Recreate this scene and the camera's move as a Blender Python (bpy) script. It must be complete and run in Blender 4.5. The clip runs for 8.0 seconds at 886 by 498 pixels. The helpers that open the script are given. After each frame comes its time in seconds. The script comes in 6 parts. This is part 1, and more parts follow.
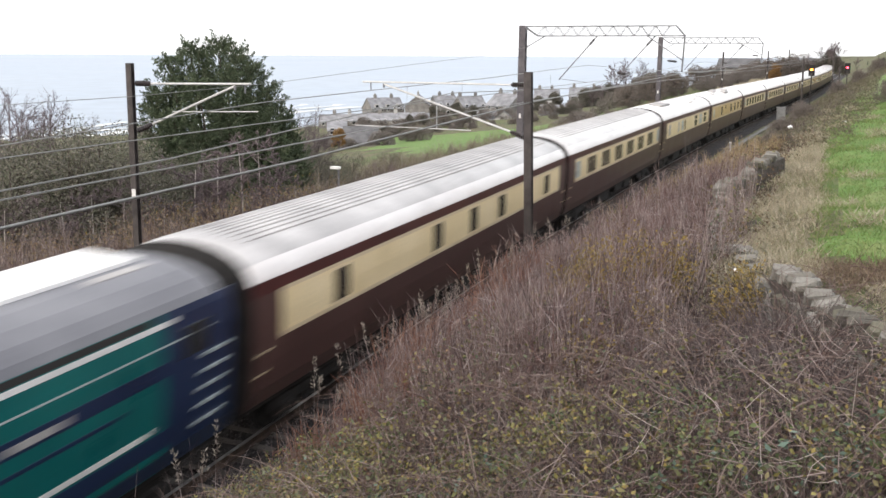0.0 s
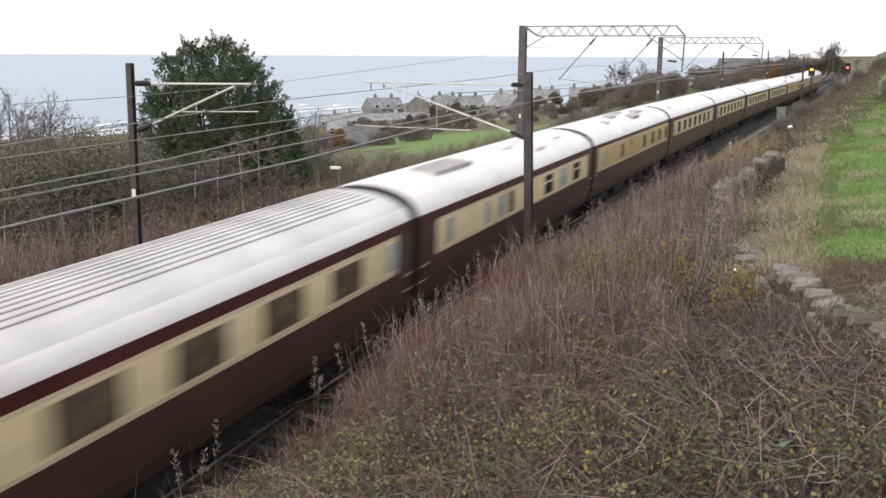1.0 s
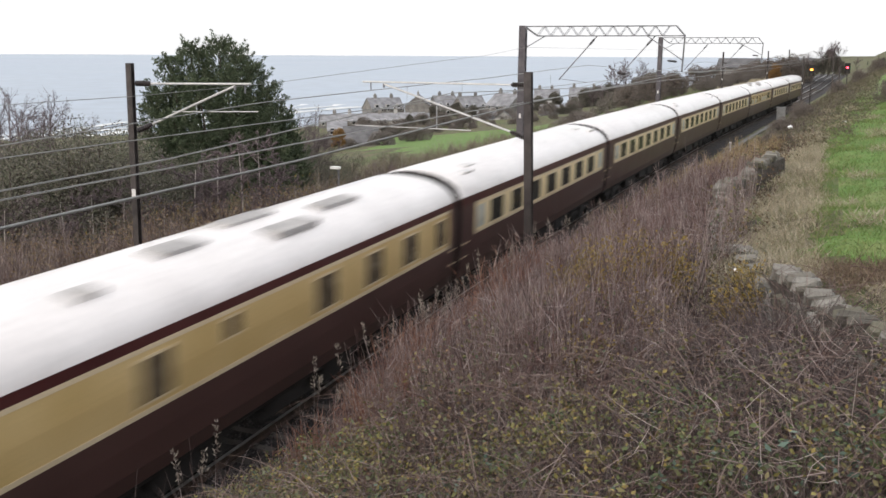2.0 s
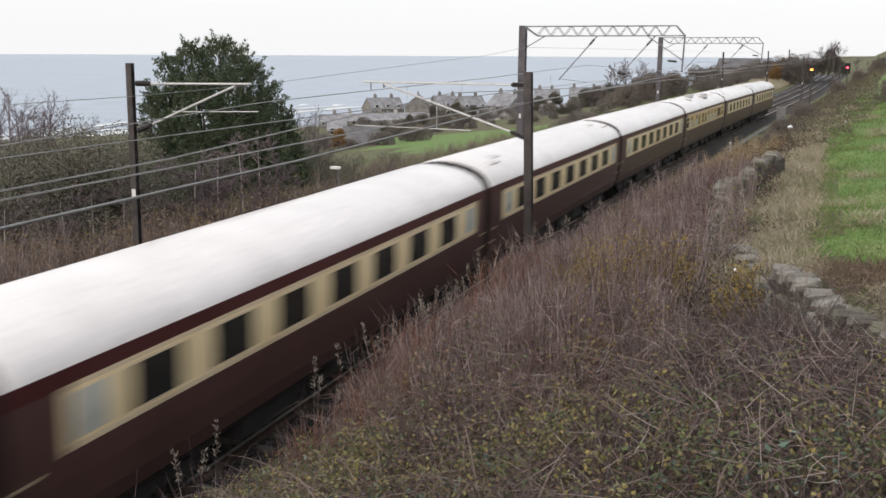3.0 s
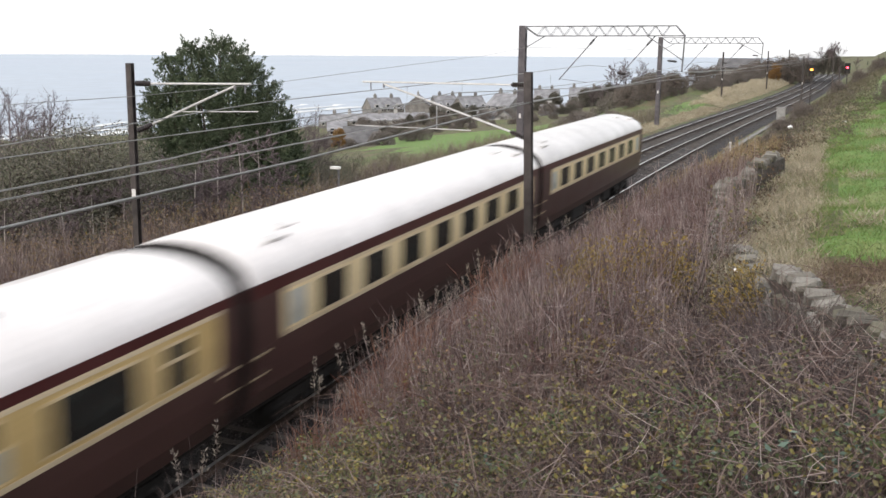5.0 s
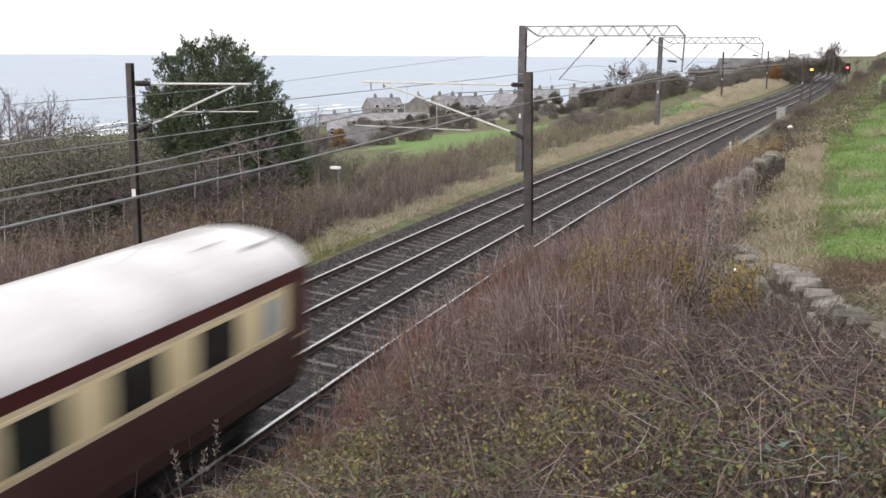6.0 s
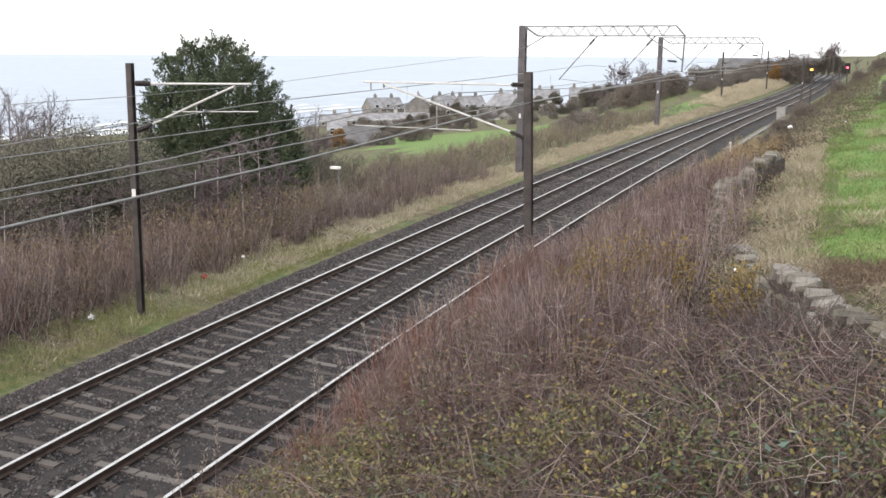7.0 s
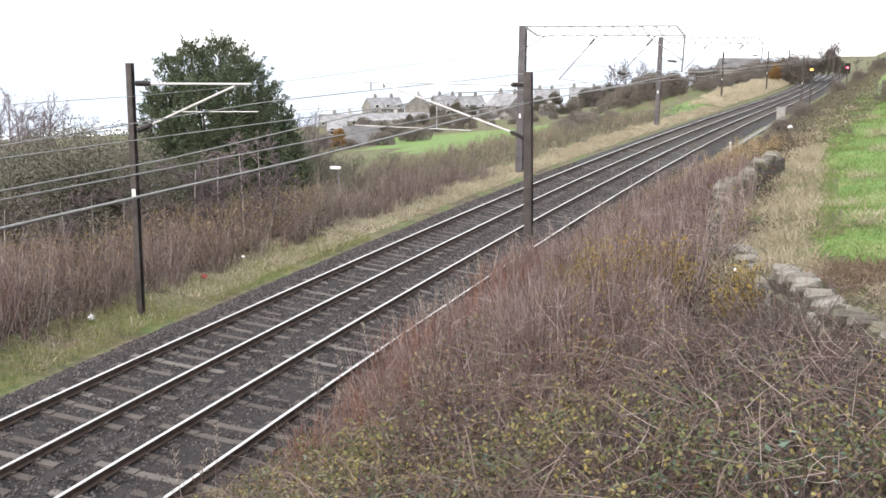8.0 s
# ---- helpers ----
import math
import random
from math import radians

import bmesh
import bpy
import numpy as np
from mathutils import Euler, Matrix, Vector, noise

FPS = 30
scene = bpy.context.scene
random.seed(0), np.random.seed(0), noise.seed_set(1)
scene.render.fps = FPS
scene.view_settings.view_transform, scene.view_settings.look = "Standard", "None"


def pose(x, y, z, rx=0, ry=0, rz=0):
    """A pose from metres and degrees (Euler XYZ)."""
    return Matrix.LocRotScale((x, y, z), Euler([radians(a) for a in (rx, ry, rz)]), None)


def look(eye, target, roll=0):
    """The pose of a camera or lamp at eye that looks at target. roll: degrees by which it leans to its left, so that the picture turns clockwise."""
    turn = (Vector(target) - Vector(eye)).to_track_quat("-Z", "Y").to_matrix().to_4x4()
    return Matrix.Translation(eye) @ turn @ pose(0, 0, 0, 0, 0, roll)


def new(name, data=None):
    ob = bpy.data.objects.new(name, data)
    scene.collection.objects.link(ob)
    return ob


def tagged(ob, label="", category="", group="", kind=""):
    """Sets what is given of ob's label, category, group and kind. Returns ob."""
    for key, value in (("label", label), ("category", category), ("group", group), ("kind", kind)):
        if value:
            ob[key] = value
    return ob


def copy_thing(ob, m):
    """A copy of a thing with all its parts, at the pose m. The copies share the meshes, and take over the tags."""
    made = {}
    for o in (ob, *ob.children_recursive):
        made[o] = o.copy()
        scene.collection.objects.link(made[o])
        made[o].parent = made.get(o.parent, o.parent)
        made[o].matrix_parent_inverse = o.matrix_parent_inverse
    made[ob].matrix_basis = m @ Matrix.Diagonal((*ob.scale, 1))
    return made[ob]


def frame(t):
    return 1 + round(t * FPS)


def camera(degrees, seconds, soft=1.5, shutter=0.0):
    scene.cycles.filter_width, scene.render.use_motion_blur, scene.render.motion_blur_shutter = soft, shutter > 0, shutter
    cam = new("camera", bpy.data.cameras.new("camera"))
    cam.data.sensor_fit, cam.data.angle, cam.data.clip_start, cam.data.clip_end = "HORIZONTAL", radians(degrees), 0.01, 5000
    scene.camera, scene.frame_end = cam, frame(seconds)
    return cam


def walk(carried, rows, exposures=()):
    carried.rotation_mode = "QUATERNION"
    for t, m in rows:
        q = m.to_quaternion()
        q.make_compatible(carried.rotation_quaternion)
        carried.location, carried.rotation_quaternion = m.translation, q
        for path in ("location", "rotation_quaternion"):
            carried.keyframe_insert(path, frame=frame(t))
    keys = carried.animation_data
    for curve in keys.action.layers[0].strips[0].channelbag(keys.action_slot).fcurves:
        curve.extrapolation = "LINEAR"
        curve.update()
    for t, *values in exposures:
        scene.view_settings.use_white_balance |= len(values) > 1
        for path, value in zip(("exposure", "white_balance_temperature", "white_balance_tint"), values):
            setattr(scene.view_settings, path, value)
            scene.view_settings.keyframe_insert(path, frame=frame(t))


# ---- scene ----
cam = camera(44.87, 8.0, soft=1.58, shutter=0.58)
EYE = Vector((10.281, 0.0, 7.26))
VIEW = look(EYE, EYE + Vector((-0.30334, 0.93595, -0.17882)), 0.28)
walk(cam, [(0.0, VIEW), (8.0, VIEW)], [(0.0, -0.3), (0.5, -0.45), (1.5, -0.62), (3.0, -0.8), (3.5, -0.85), (4.5, -0.62), (6.0, -0.48), (6.5, -0.45), (7.0, -0.25), (7.5, 0.08), (8.0, 0.15)])

# ---- light: a bright, even overcast sky and a wide, weak sun ----
SUN_EL, SUN_AZ = radians(32), radians(205)
world = bpy.data.worlds.new("overcast_sky")
scene.world = world
world.use_nodes = True
wn, wl = world.node_tree.nodes, world.node_tree.links
wn.clear()
sky = wn.new("ShaderNodeTexSky")
sky.sky_type, sky.sun_disc = "NISHITA", False
sky.sun_elevation, sky.sun_rotation = SUN_EL, SUN_AZ
sky.air_density, sky.dust_density = 1.0, 6.0
sky_bg = wn.new("ShaderNodeBackground")
sky_bg.inputs["Strength"].default_value = 0.08
wl.new(sky.outputs[0], sky_bg.inputs["Color"])
cloud_noise = wn.new("ShaderNodeTexNoise")
cloud_noise.inputs["Scale"].default_value = 1.6
cloud_noise.inputs["Detail"].default_value = 4
cloud_ramp = wn.new("ShaderNodeValToRGB")
cloud_ramp.color_ramp.elements[0].color = (0.93, 0.93, 0.95, 1)
cloud_ramp.color_ramp.elements[1].color = (1.0, 1.0, 1.0, 1)
wl.new(cloud_noise.outputs["Fac"], cloud_ramp.inputs["Fac"])
cloud_bg = wn.new("ShaderNodeBackground")
cloud_bg.inputs["Strength"].default_value = 1.7
wl.new(cloud_ramp.outputs["Color"], cloud_bg.inputs["Color"])
sky_add = wn.new("ShaderNodeAddShader")
wl.new(sky_bg.outputs[0], sky_add.inputs[0])
wl.new(cloud_bg.outputs[0], sky_add.inputs[1])
world_out = wn.new("ShaderNodeOutputWorld")
wl.new(sky_add.outputs[0], world_out.inputs["Surface"])
sun = new("sun", bpy.data.lights.new("sun", "SUN"))
sun.data.energy, sun.data.angle, sun.data.color = 0.9, radians(25), (1.0, 0.97, 0.94)
sun.matrix_world = look((0, 0, 0), (-math.sin(SUN_AZ) * math.cos(SUN_EL), -math.cos(SUN_AZ) * math.cos(SUN_EL), -math.sin(SUN_EL)))


# ---- materials ----
def mat(name, c1, c2, rough=0.7, metal=0.0, scale=6.0, fine=60.0, bump=0.15, third=None, spread=(0.35, 0.65), coat=0.0, depth=0.02, k=0.78):
    """Two-scale procedural material: c1 to c2 over a coarse noise, with a fine grain, bump and roughness variation."""
    c1, c2, third = [tuple(x * k for x in c) if c else c for c in (c1, c2, third)]
    m = bpy.data.materials.new(name)
    m.use_nodes = True
    n, l = m.node_tree.nodes, m.node_tree.links
    b = n["Principled BSDF"]
    tc = n.new("ShaderNodeTexCoord")
    a = n.new("ShaderNodeTexNoise")
    a.inputs["Scale"].default_value, a.inputs["Detail"].default_value = scale, 6
    l.new(tc.outputs["Object"], a.inputs["Vector"])
    r = n.new("ShaderNodeValToRGB")
    e = r.color_ramp.elements
    e[0].position, e[1].position = spread
    e[0].color, e[1].color = (*c1, 1), (*c2, 1)
    if third:
        x = r.color_ramp.elements.new(0.5 * (spread[0] + spread[1]))
        x.color = (*third, 1)
    l.new(a.outputs["Fac"], r.inputs["Fac"])
    g = n.new("ShaderNodeTexNoise")
    g.inputs["Scale"].default_value, g.inputs["Detail"].default_value = fine, 4
    l.new(tc.outputs["Object"], g.inputs["Vector"])
    v = n.new("ShaderNodeMapRange")
    v.inputs["To Min"].default_value, v.inputs["To Max"].default_value = 0.72, 1.28
    l.new(g.outputs["Fac"], v.inputs["Value"])
    h = n.new("ShaderNodeMix")
    h.data_type, h.blend_type = "RGBA", "MULTIPLY"
    h.inputs["Factor"].default_value = 1.0
    l.new(r.outputs["Color"], h.inputs[6])
    l.new(v.outputs["Result"], h.inputs[7])
    l.new(h.outputs[2], b.inputs["Base Color"])
    q = n.new("ShaderNodeMapRange")
    q.inputs["To Min"].default_value, q.inputs["To Max"].default_value = max(0.02, rough - 0.1), min(1, rough + 0.1)
    l.new(a.outputs["Fac"], q.inputs["Value"])
    l.new(q.outputs["Result"], b.inputs["Roughness"])
    b.inputs["Metallic"].default_value = metal
    b.inputs["Coat Weight"].default_value = coat
    if bump:
        k = n.new("ShaderNodeBump")
        k.inputs["Strength"].default_value, k.inputs["Distance"].default_value = bump, depth
        l.new(g.outputs["Fac"], k.inputs["Height"])
        l.new(k.outputs["Normal"], b.inputs["Normal"])
    return m


def leafy(name, colours, rough=0.75, by_object=False, thin=0.25):
    """Foliage, stems and stones in a joined mesh: a colour for each island out of a ramp, a little light through the leaf."""
    m = bpy.data.materials.new(name)
    m.use_nodes = True
    n, l = m.node_tree.nodes, m.node_tree.links
    b = n["Principled BSDF"]
    r = n.new("ShaderNodeValToRGB")
    r.color_ramp.interpolation = "LINEAR"
    e = r.color_ramp.elements
    while len(e) < len(colours):
        e.new(0.5)
    for i, c in enumerate(colours):
        e[i].position, e[i].color = i / max(1, len(colours) - 1), (*[0.78 * x for x in c], 1)
    if by_object:
        g = n.new("ShaderNodeObjectInfo")
        l.new(g.outputs["Random"], r.inputs["Fac"])
    else:
        g = n.new("ShaderNodeNewGeometry")
        l.new(g.outputs["Random Per Island"], r.inputs["Fac"])
    tc = n.new("ShaderNodeTexCoord")
    w = n.new("ShaderNodeTexNoise")
    w.inputs["Scale"].default_value, w.inputs["Detail"].default_value = 25, 5
    l.new(tc.outputs["Object"], w.inputs["Vector"])
    v = n.new("ShaderNodeMapRange")
    v.inputs["To Min"].default_value, v.inputs["To Max"].default_value = 0.6, 1.4
    l.new(w.outputs["Fac"], v.inputs["Value"])
    h = n.new("ShaderNodeMix")
    h.data_type, h.blend_type = "RGBA", "MULTIPLY"
    h.inputs["Factor"].default_value = 1.0
    l.new(r.outputs["Color"], h.inputs[6])
    l.new(v.outputs["Result"], h.inputs[7])
    l.new(h.outputs[2], b.inputs["Base Color"])
    b.inputs["Roughness"].default_value = rough
    b.inputs["Subsurface Weight"].default_value = 0.0
    return m


def glow(name, colour, strength):
    m = bpy.data.materials.new(name)
    m.use_nodes = True
    b = m.node_tree.nodes["Principled BSDF"]
    b.inputs["Base Color"].default_value = (*colour, 1)
    b.inputs["Emission Color"].default_value = (*colour, 1)
    b.inputs["Emission Strength"].default_value = strength
    return m


def ground_material():
    """Field, verge and bank ground: grass green broken by straw, earth and moss patches."""
    m = bpy.data.materials.new("rough_grass_ground")
    m.use_nodes = True
    n, l = m.node_tree.nodes, m.node_tree.links
    b = n["Principled BSDF"]
    tc = n.new("ShaderNodeTexCoord")
    last = None
    for scale, c1, c2, fac in ((0.5, (0.055, 0.042, 0.03), (0.12, 0.1, 0.055), None), (0.35, (0, 0, 0), (0.075, 0.13, 0.028), 0.8), (3.0, (0, 0, 0), (0.2, 0.165, 0.09), 0.5)):
        t = n.new("ShaderNodeTexNoise")
        t.inputs["Scale"].default_value, t.inputs["Detail"].default_value = scale, 8
        l.new(tc.outputs["Object"], t.inputs["Vector"])
        r = n.new("ShaderNodeValToRGB")
        r.color_ramp.elements[0].position, r.color_ramp.elements[1].position = 0.42, 0.6
        l.new(t.outputs["Fac"], r.inputs["Fac"])
        if fac is None:
            r.color_ramp.elements[0].color, r.color_ramp.elements[1].color = (*c1, 1), (*c2, 1)
            last = r.outputs["Color"]
        else:
            s = n.new("ShaderNodeMath")
            s.operation = "MULTIPLY"
            s.inputs[1].default_value = fac
            l.new(r.outputs["Color"], s.inputs[0])
            x = n.new("ShaderNodeMix")
            x.data_type = "RGBA"
            l.new(s.outputs[0], x.inputs["Factor"])
            l.new(last, x.inputs[6])
            x.inputs[7].default_value = (*c2, 1)
            last = x.outputs[2]
    l.new(last, b.inputs["Base Color"])
    b.inputs["Roughness"].default_value = 0.9
    f = n.new("ShaderNodeTexNoise")
    f.inputs["Scale"].default_value, f.inputs["Detail"].default_value = 9, 8
    l.new(tc.outputs["Object"], f.inputs["Vector"])
    k = n.new("ShaderNodeBump")
    k.inputs["Strength"].default_value, k.inputs["Distance"].default_value = 0.8, 0.15
    l.new(f.outputs["Fac"], k.inputs["Height"])
    l.new(k.outputs["Normal"], b.inputs["Normal"])
    return m


M_GROUND = ground_material()
M_FIELD = mat("field_turf", (0.14, 0.2, 0.06), (0.22, 0.25, 0.1), 0.9, 0, 0.7, 7, 0.9, (0.125, 0.23, 0.05), spread=(0.3, 0.7), depth=0.2, k=1.0)
# leaf litter and earth, darkened to include the shade under the thicket
M_SHADED_FLOOR = mat("shaded_leaf_litter", (0.03, 0.022, 0.017), (0.085, 0.06, 0.045), 0.95, 0, 1.6, 14, 0.9, depth=0.08)
M_BALLAST = mat("ballast_stone", (0.021, 0.018, 0.019), (0.054, 0.046, 0.046), 0.9, 0, 1.2, 22, 1.0, depth=0.06)
M_BALLAST_CHIPS = leafy("ballast_chips", [(0.011, 0.009, 0.01), (0.042, 0.034, 0.034), (0.17, 0.15, 0.15), (0.022, 0.017, 0.016), (0.065, 0.053, 0.052)], 0.9)
M_SLEEPER = leafy("concrete_sleeper", [(0.055, 0.045, 0.04), (0.14, 0.12, 0.108), (0.075, 0.063, 0.056), (0.22, 0.2, 0.185), (0.09, 0.075, 0.067)], 0.9, by_object=True)
M_RAIL_TOP = mat("polished_rail_head", (0.5, 0.49, 0.48), (0.62, 0.61, 0.6), 0.35, 0.8, 3, 80, 0.02, k=1.0)
M_RAIL_SIDE = mat("rusty_rail_web", (0.045, 0.03, 0.024), (0.1, 0.065, 0.05), 0.85, 0.1, 4, 50, 0.2)
M_SEA = mat("sea_water", (0.25, 0.31, 0.39), (0.3, 0.36, 0.44), 0.35, 0, 0.004, 0.05, 0.3, depth=0.5, k=1.0)
M_SURF = mat("white_surf", (0.6, 0.62, 0.62), (0.85, 0.86, 0.86), 0.8, 0, 0.03, 0.3, 0, k=1.0)
M_STEEL = mat("weathered_mast_steel", (0.05, 0.042, 0.042), (0.11, 0.095, 0.092), 0.6, 0.35, 2.5, 40, 0.15)
M_GALV = mat("galvanised_steel", (0.2, 0.2, 0.22), (0.36, 0.36, 0.38), 0.5, 0.5, 3, 40, 0.1)
M_GANTRY = mat("grey_purple_mast_steel", (0.1, 0.092, 0.105), (0.17, 0.155, 0.17), 0.6, 0.3, 2.5, 40, 0.1)
M_WIRE = mat("overhead_wire", (0.24, 0.24, 0.23), (0.36, 0.36, 0.35), 0.45, 0.5, 2, 40, 0)
M_TUBE = mat("pale_cantilever_tube", (0.4, 0.4, 0.4), (0.55, 0.55, 0.55), 0.45, 0.4, 3, 40, 0.05, k=1.0)
M_INSUL = mat("brown_insulator", (0.02, 0.014, 0.014), (0.05, 0.035, 0.035), 0.3, 0, 6, 40, 0)
M_BROWN = mat("umber_brown_paint", (0.068, 0.035, 0.032), (0.092, 0.047, 0.043), 0.42, 0, 0.7, 30, 0.02, coat=0.2, k=1.0)
M_MAROON = mat("maroon_cantrail_paint", (0.052, 0.011, 0.012), (0.07, 0.016, 0.016), 0.35, 0, 0.7, 30, 0.02, coat=0.2, k=1.0)
M_CREAM = mat("cream_coach_paint", (0.8, 0.65, 0.38), (0.9, 0.75, 0.48), 0.4, 0, 0.6, 20, 0.02, coat=0.2, k=1.0)
M_CREAM_OLD = mat("yellowed_cream_coach_paint", (0.56, 0.4, 0.17), (0.66, 0.49, 0.24), 0.4, 0, 0.6, 20, 0.02, coat=0.2, k=1.0)
M_GOLD = mat("pale_gold_lining", (0.62, 0.5, 0.33), (0.7, 0.58, 0.4), 0.4, 0, 1, 20, 0, k=1.0)
M_ROOF = mat("pale_grey_roof_paint", (0.72, 0.68, 0.665), (0.88, 0.84, 0.825), 0.38, 0.0, 0.55, 9, 0.06, coat=0.35, spread=(0.3, 0.7), k=1.0)
M_RIB = mat("grey_roof_rib", (0.3, 0.285, 0.28), (0.44, 0.42, 0.41), 0.5, 0.0, 0.5, 9, 0.06, k=1.0)
# first coach's roof: greyed in colour for its weaker sky reflection
M_ROOF_DIM = mat("dim_ribbed_roof", (0.33, 0.315, 0.315), (0.58, 0.56, 0.555), 0.42, 0.0, 0.5, 9, 0.06, coat=0.25, k=1.0)
M_ROOF_RIB = mat("ribbed_grey_roof", (0.52, 0.495, 0.485), (0.74, 0.71, 0.695), 0.38, 0.0, 0.5, 9, 0.06, coat=0.35, k=1.0)
M_VENT = mat("dirty_roof_vent", (0.36, 0.345, 0.34), (0.6, 0.575, 0.56), 0.7, 0, 4, 40, 0.1)
M_UNDER = mat("sooty_underframe", (0.012, 0.011, 0.011), (0.035, 0.03, 0.028), 0.85, 0, 3, 30, 0.2)
M_PANE = mat("dark_window_glass", (0.018, 0.02, 0.02), (0.035, 0.04, 0.038), 0.08, 0, 1.5, 20, 0)
M_FROST = mat("frosted_pale_glass", (0.33, 0.39, 0.41), (0.44, 0.49, 0.5), 0.3, 0, 3, 30, 0, k=1.0)
M_CURTAIN = mat("curtained_window", (0.09, 0.07, 0.05), (0.2, 0.16, 0.105), 0.25, 0, 4, 20, 0)
M_TEAL = mat("teal_loco_paint", (0, 0.105, 0.109), (0.003, 0.139, 0.135), 0.3, 0, 0.8, 20, 0.01, coat=0.4, k=1.0)
M_NAVY = mat("navy_loco_paint", (0.0084, 0.021, 0.0595), (0.014, 0.0315, 0.084), 0.3, 0, 0.8, 20, 0.01, coat=0.4, k=1.0)
M_LOCO_ROOF = mat("grey_loco_roof", (0.12, 0.12, 0.14), (0.19, 0.19, 0.21), 0.45, 0, 0.8, 20, 0.03, coat=0.1, k=1.0)
M_WHITE = mat("off_white_paint", (0.68, 0.67, 0.66), (0.8, 0.79, 0.78), 0.5, 0, 2, 30, 0.03, k=1.0)
M_STONEWALL = leafy("field_stone", [(0.07, 0.062, 0.05), (0.27, 0.255, 0.23), (0.14, 0.13, 0.108), (0.36, 0.345, 0.315), (0.1, 0.092, 0.075), (0.2, 0.19, 0.145)], 0.92, by_object=True)
M_HEARTING = mat("wall_hearting", (0.045, 0.038, 0.03), (0.11, 0.09, 0.075), 0.95, 0, 5, 40, 0.5)
# village walls and slates: base colours paled to stand in for haze
M_HOUSE_STONE = mat("sandstone_house_wall", (0.2, 0.19, 0.182), (0.34, 0.322, 0.308), 0.9, 0, 0.5, 3, 0.2)
M_HOUSE_RENDER = mat("pale_rendered_wall", (0.45, 0.44, 0.43), (0.6, 0.59, 0.58), 0.85, 0, 0.5, 5, 0.1)
M_SLATE = mat("grey_slate_roof", (0.17, 0.17, 0.185), (0.3, 0.3, 0.315), 0.85, 0, 0.6, 5, 0.3, k=1.0)
M_DARK_SLATE = mat("dark_slate_roof", (0.085, 0.083, 0.088), (0.15, 0.147, 0.152), 0.9, 0, 0.6, 5, 0.3, k=1.0)
M_HOUSE_GLASS = mat("house_window_glass", (0.03, 0.035, 0.04), (0.06, 0.065, 0.07), 0.15, 0, 2, 20, 0)
M_BARK = mat("grey_brown_bark", (0.07, 0.055, 0.045), (0.15, 0.12, 0.1), 0.95, 0, 8, 60, 0.5)
M_CABINET = mat("grey_trackside_cabinet", (0.33, 0.33, 0.33), (0.45, 0.45, 0.44), 0.6, 0, 3, 30, 0.05)
M_FAR_SLEEPER = mat("far_sleeper_concrete", (0.07, 0.06, 0.055), (0.13, 0.115, 0.105), 0.9, 0, 1.5, 20, 0.2)
M_CONCRETE = mat("trough_concrete", (0.2, 0.19, 0.18), (0.34, 0.33, 0.31), 0.9, 0, 2, 30, 0.3)
M_STEMS = leafy("dead_willowherb_stems", [(0.05, 0.028, 0.028), (0.3, 0.2, 0.19), (0.13, 0.072, 0.069), (0.56, 0.47, 0.45), (0.065, 0.04, 0.04), (0.24, 0.128, 0.113)])
M_TWIGS = leafy("grey_purple_twigs", [(0.034, 0.022, 0.022), (0.135, 0.1, 0.098), (0.065, 0.042, 0.041), (0.3, 0.25, 0.24), (0.09, 0.06, 0.056)])
M_RUST_STEMS = leafy("rust_red_dock_stems", [(0.24, 0.085, 0.05), (0.32, 0.14, 0.09), (0.42, 0.27, 0.2), (0.14, 0.05, 0.035)])
M_BRAMBLE = leafy("bramble_leaves", [(0.06, 0.0696, 0.0336), (0.144, 0.15, 0.06), (0.084, 0.096, 0.048), (0.3, 0.252, 0.072), (0.18, 0.168, 0.066), (0.066, 0.084, 0.048), (0.132, 0.156, 0.09), (0.192, 0.102, 0.06), (0.216, 0.192, 0.072), (0.132, 0.09, 0.06)])
M_SPRAY_LIME = leafy("lime_bramble_leaves", [(0.2, 0.195, 0.07), (0.3, 0.27, 0.085), (0.13, 0.14, 0.055), (0.34, 0.25, 0.07), (0.17, 0.16, 0.07)])
M_SPRAY_GREEN = leafy("green_bramble_leaves", [(0.055, 0.085, 0.035), (0.12, 0.15, 0.055), (0.085, 0.11, 0.042), (0.17, 0.185, 0.07)])
M_SPRAY_BLUE = leafy("blue_green_bramble_leaves", [(0.07, 0.11, 0.08), (0.13, 0.19, 0.15), (0.05, 0.085, 0.06), (0.2, 0.25, 0.2)])
M_CANE = leafy("purple_brown_cane", [(0.09, 0.045, 0.042), (0.2, 0.13, 0.11), (0.3, 0.23, 0.2), (0.13, 0.07, 0.06)])
M_YELLOW = leafy("yellow_autumn_leaves", [(0.4, 0.27, 0.05), (0.28, 0.18, 0.04), (0.2, 0.16, 0.045), (0.48, 0.34, 0.08)])
M_STRAW = leafy("straw_grass", [(0.45, 0.387, 0.279), (0.306, 0.257, 0.18), (0.612, 0.549, 0.432), (0.234, 0.216, 0.117), (0.513, 0.432, 0.315)])
M_BLEACHED = leafy("bleached_grass", [(0.62, 0.54, 0.4), (0.5, 0.43, 0.31), (0.7, 0.63, 0.5), (0.4, 0.36, 0.22)])
M_GRASS = leafy("green_grass", [(0.06, 0.12, 0.025), (0.17, 0.26, 0.06), (0.27, 0.28, 0.11), (0.1, 0.19, 0.035), (0.2, 0.3, 0.07)])
M_VERGE = leafy("olive_verge_grass", [(0.16, 0.2, 0.05), (0.26, 0.29, 0.085), (0.38, 0.36, 0.17), (0.2, 0.26, 0.06)])
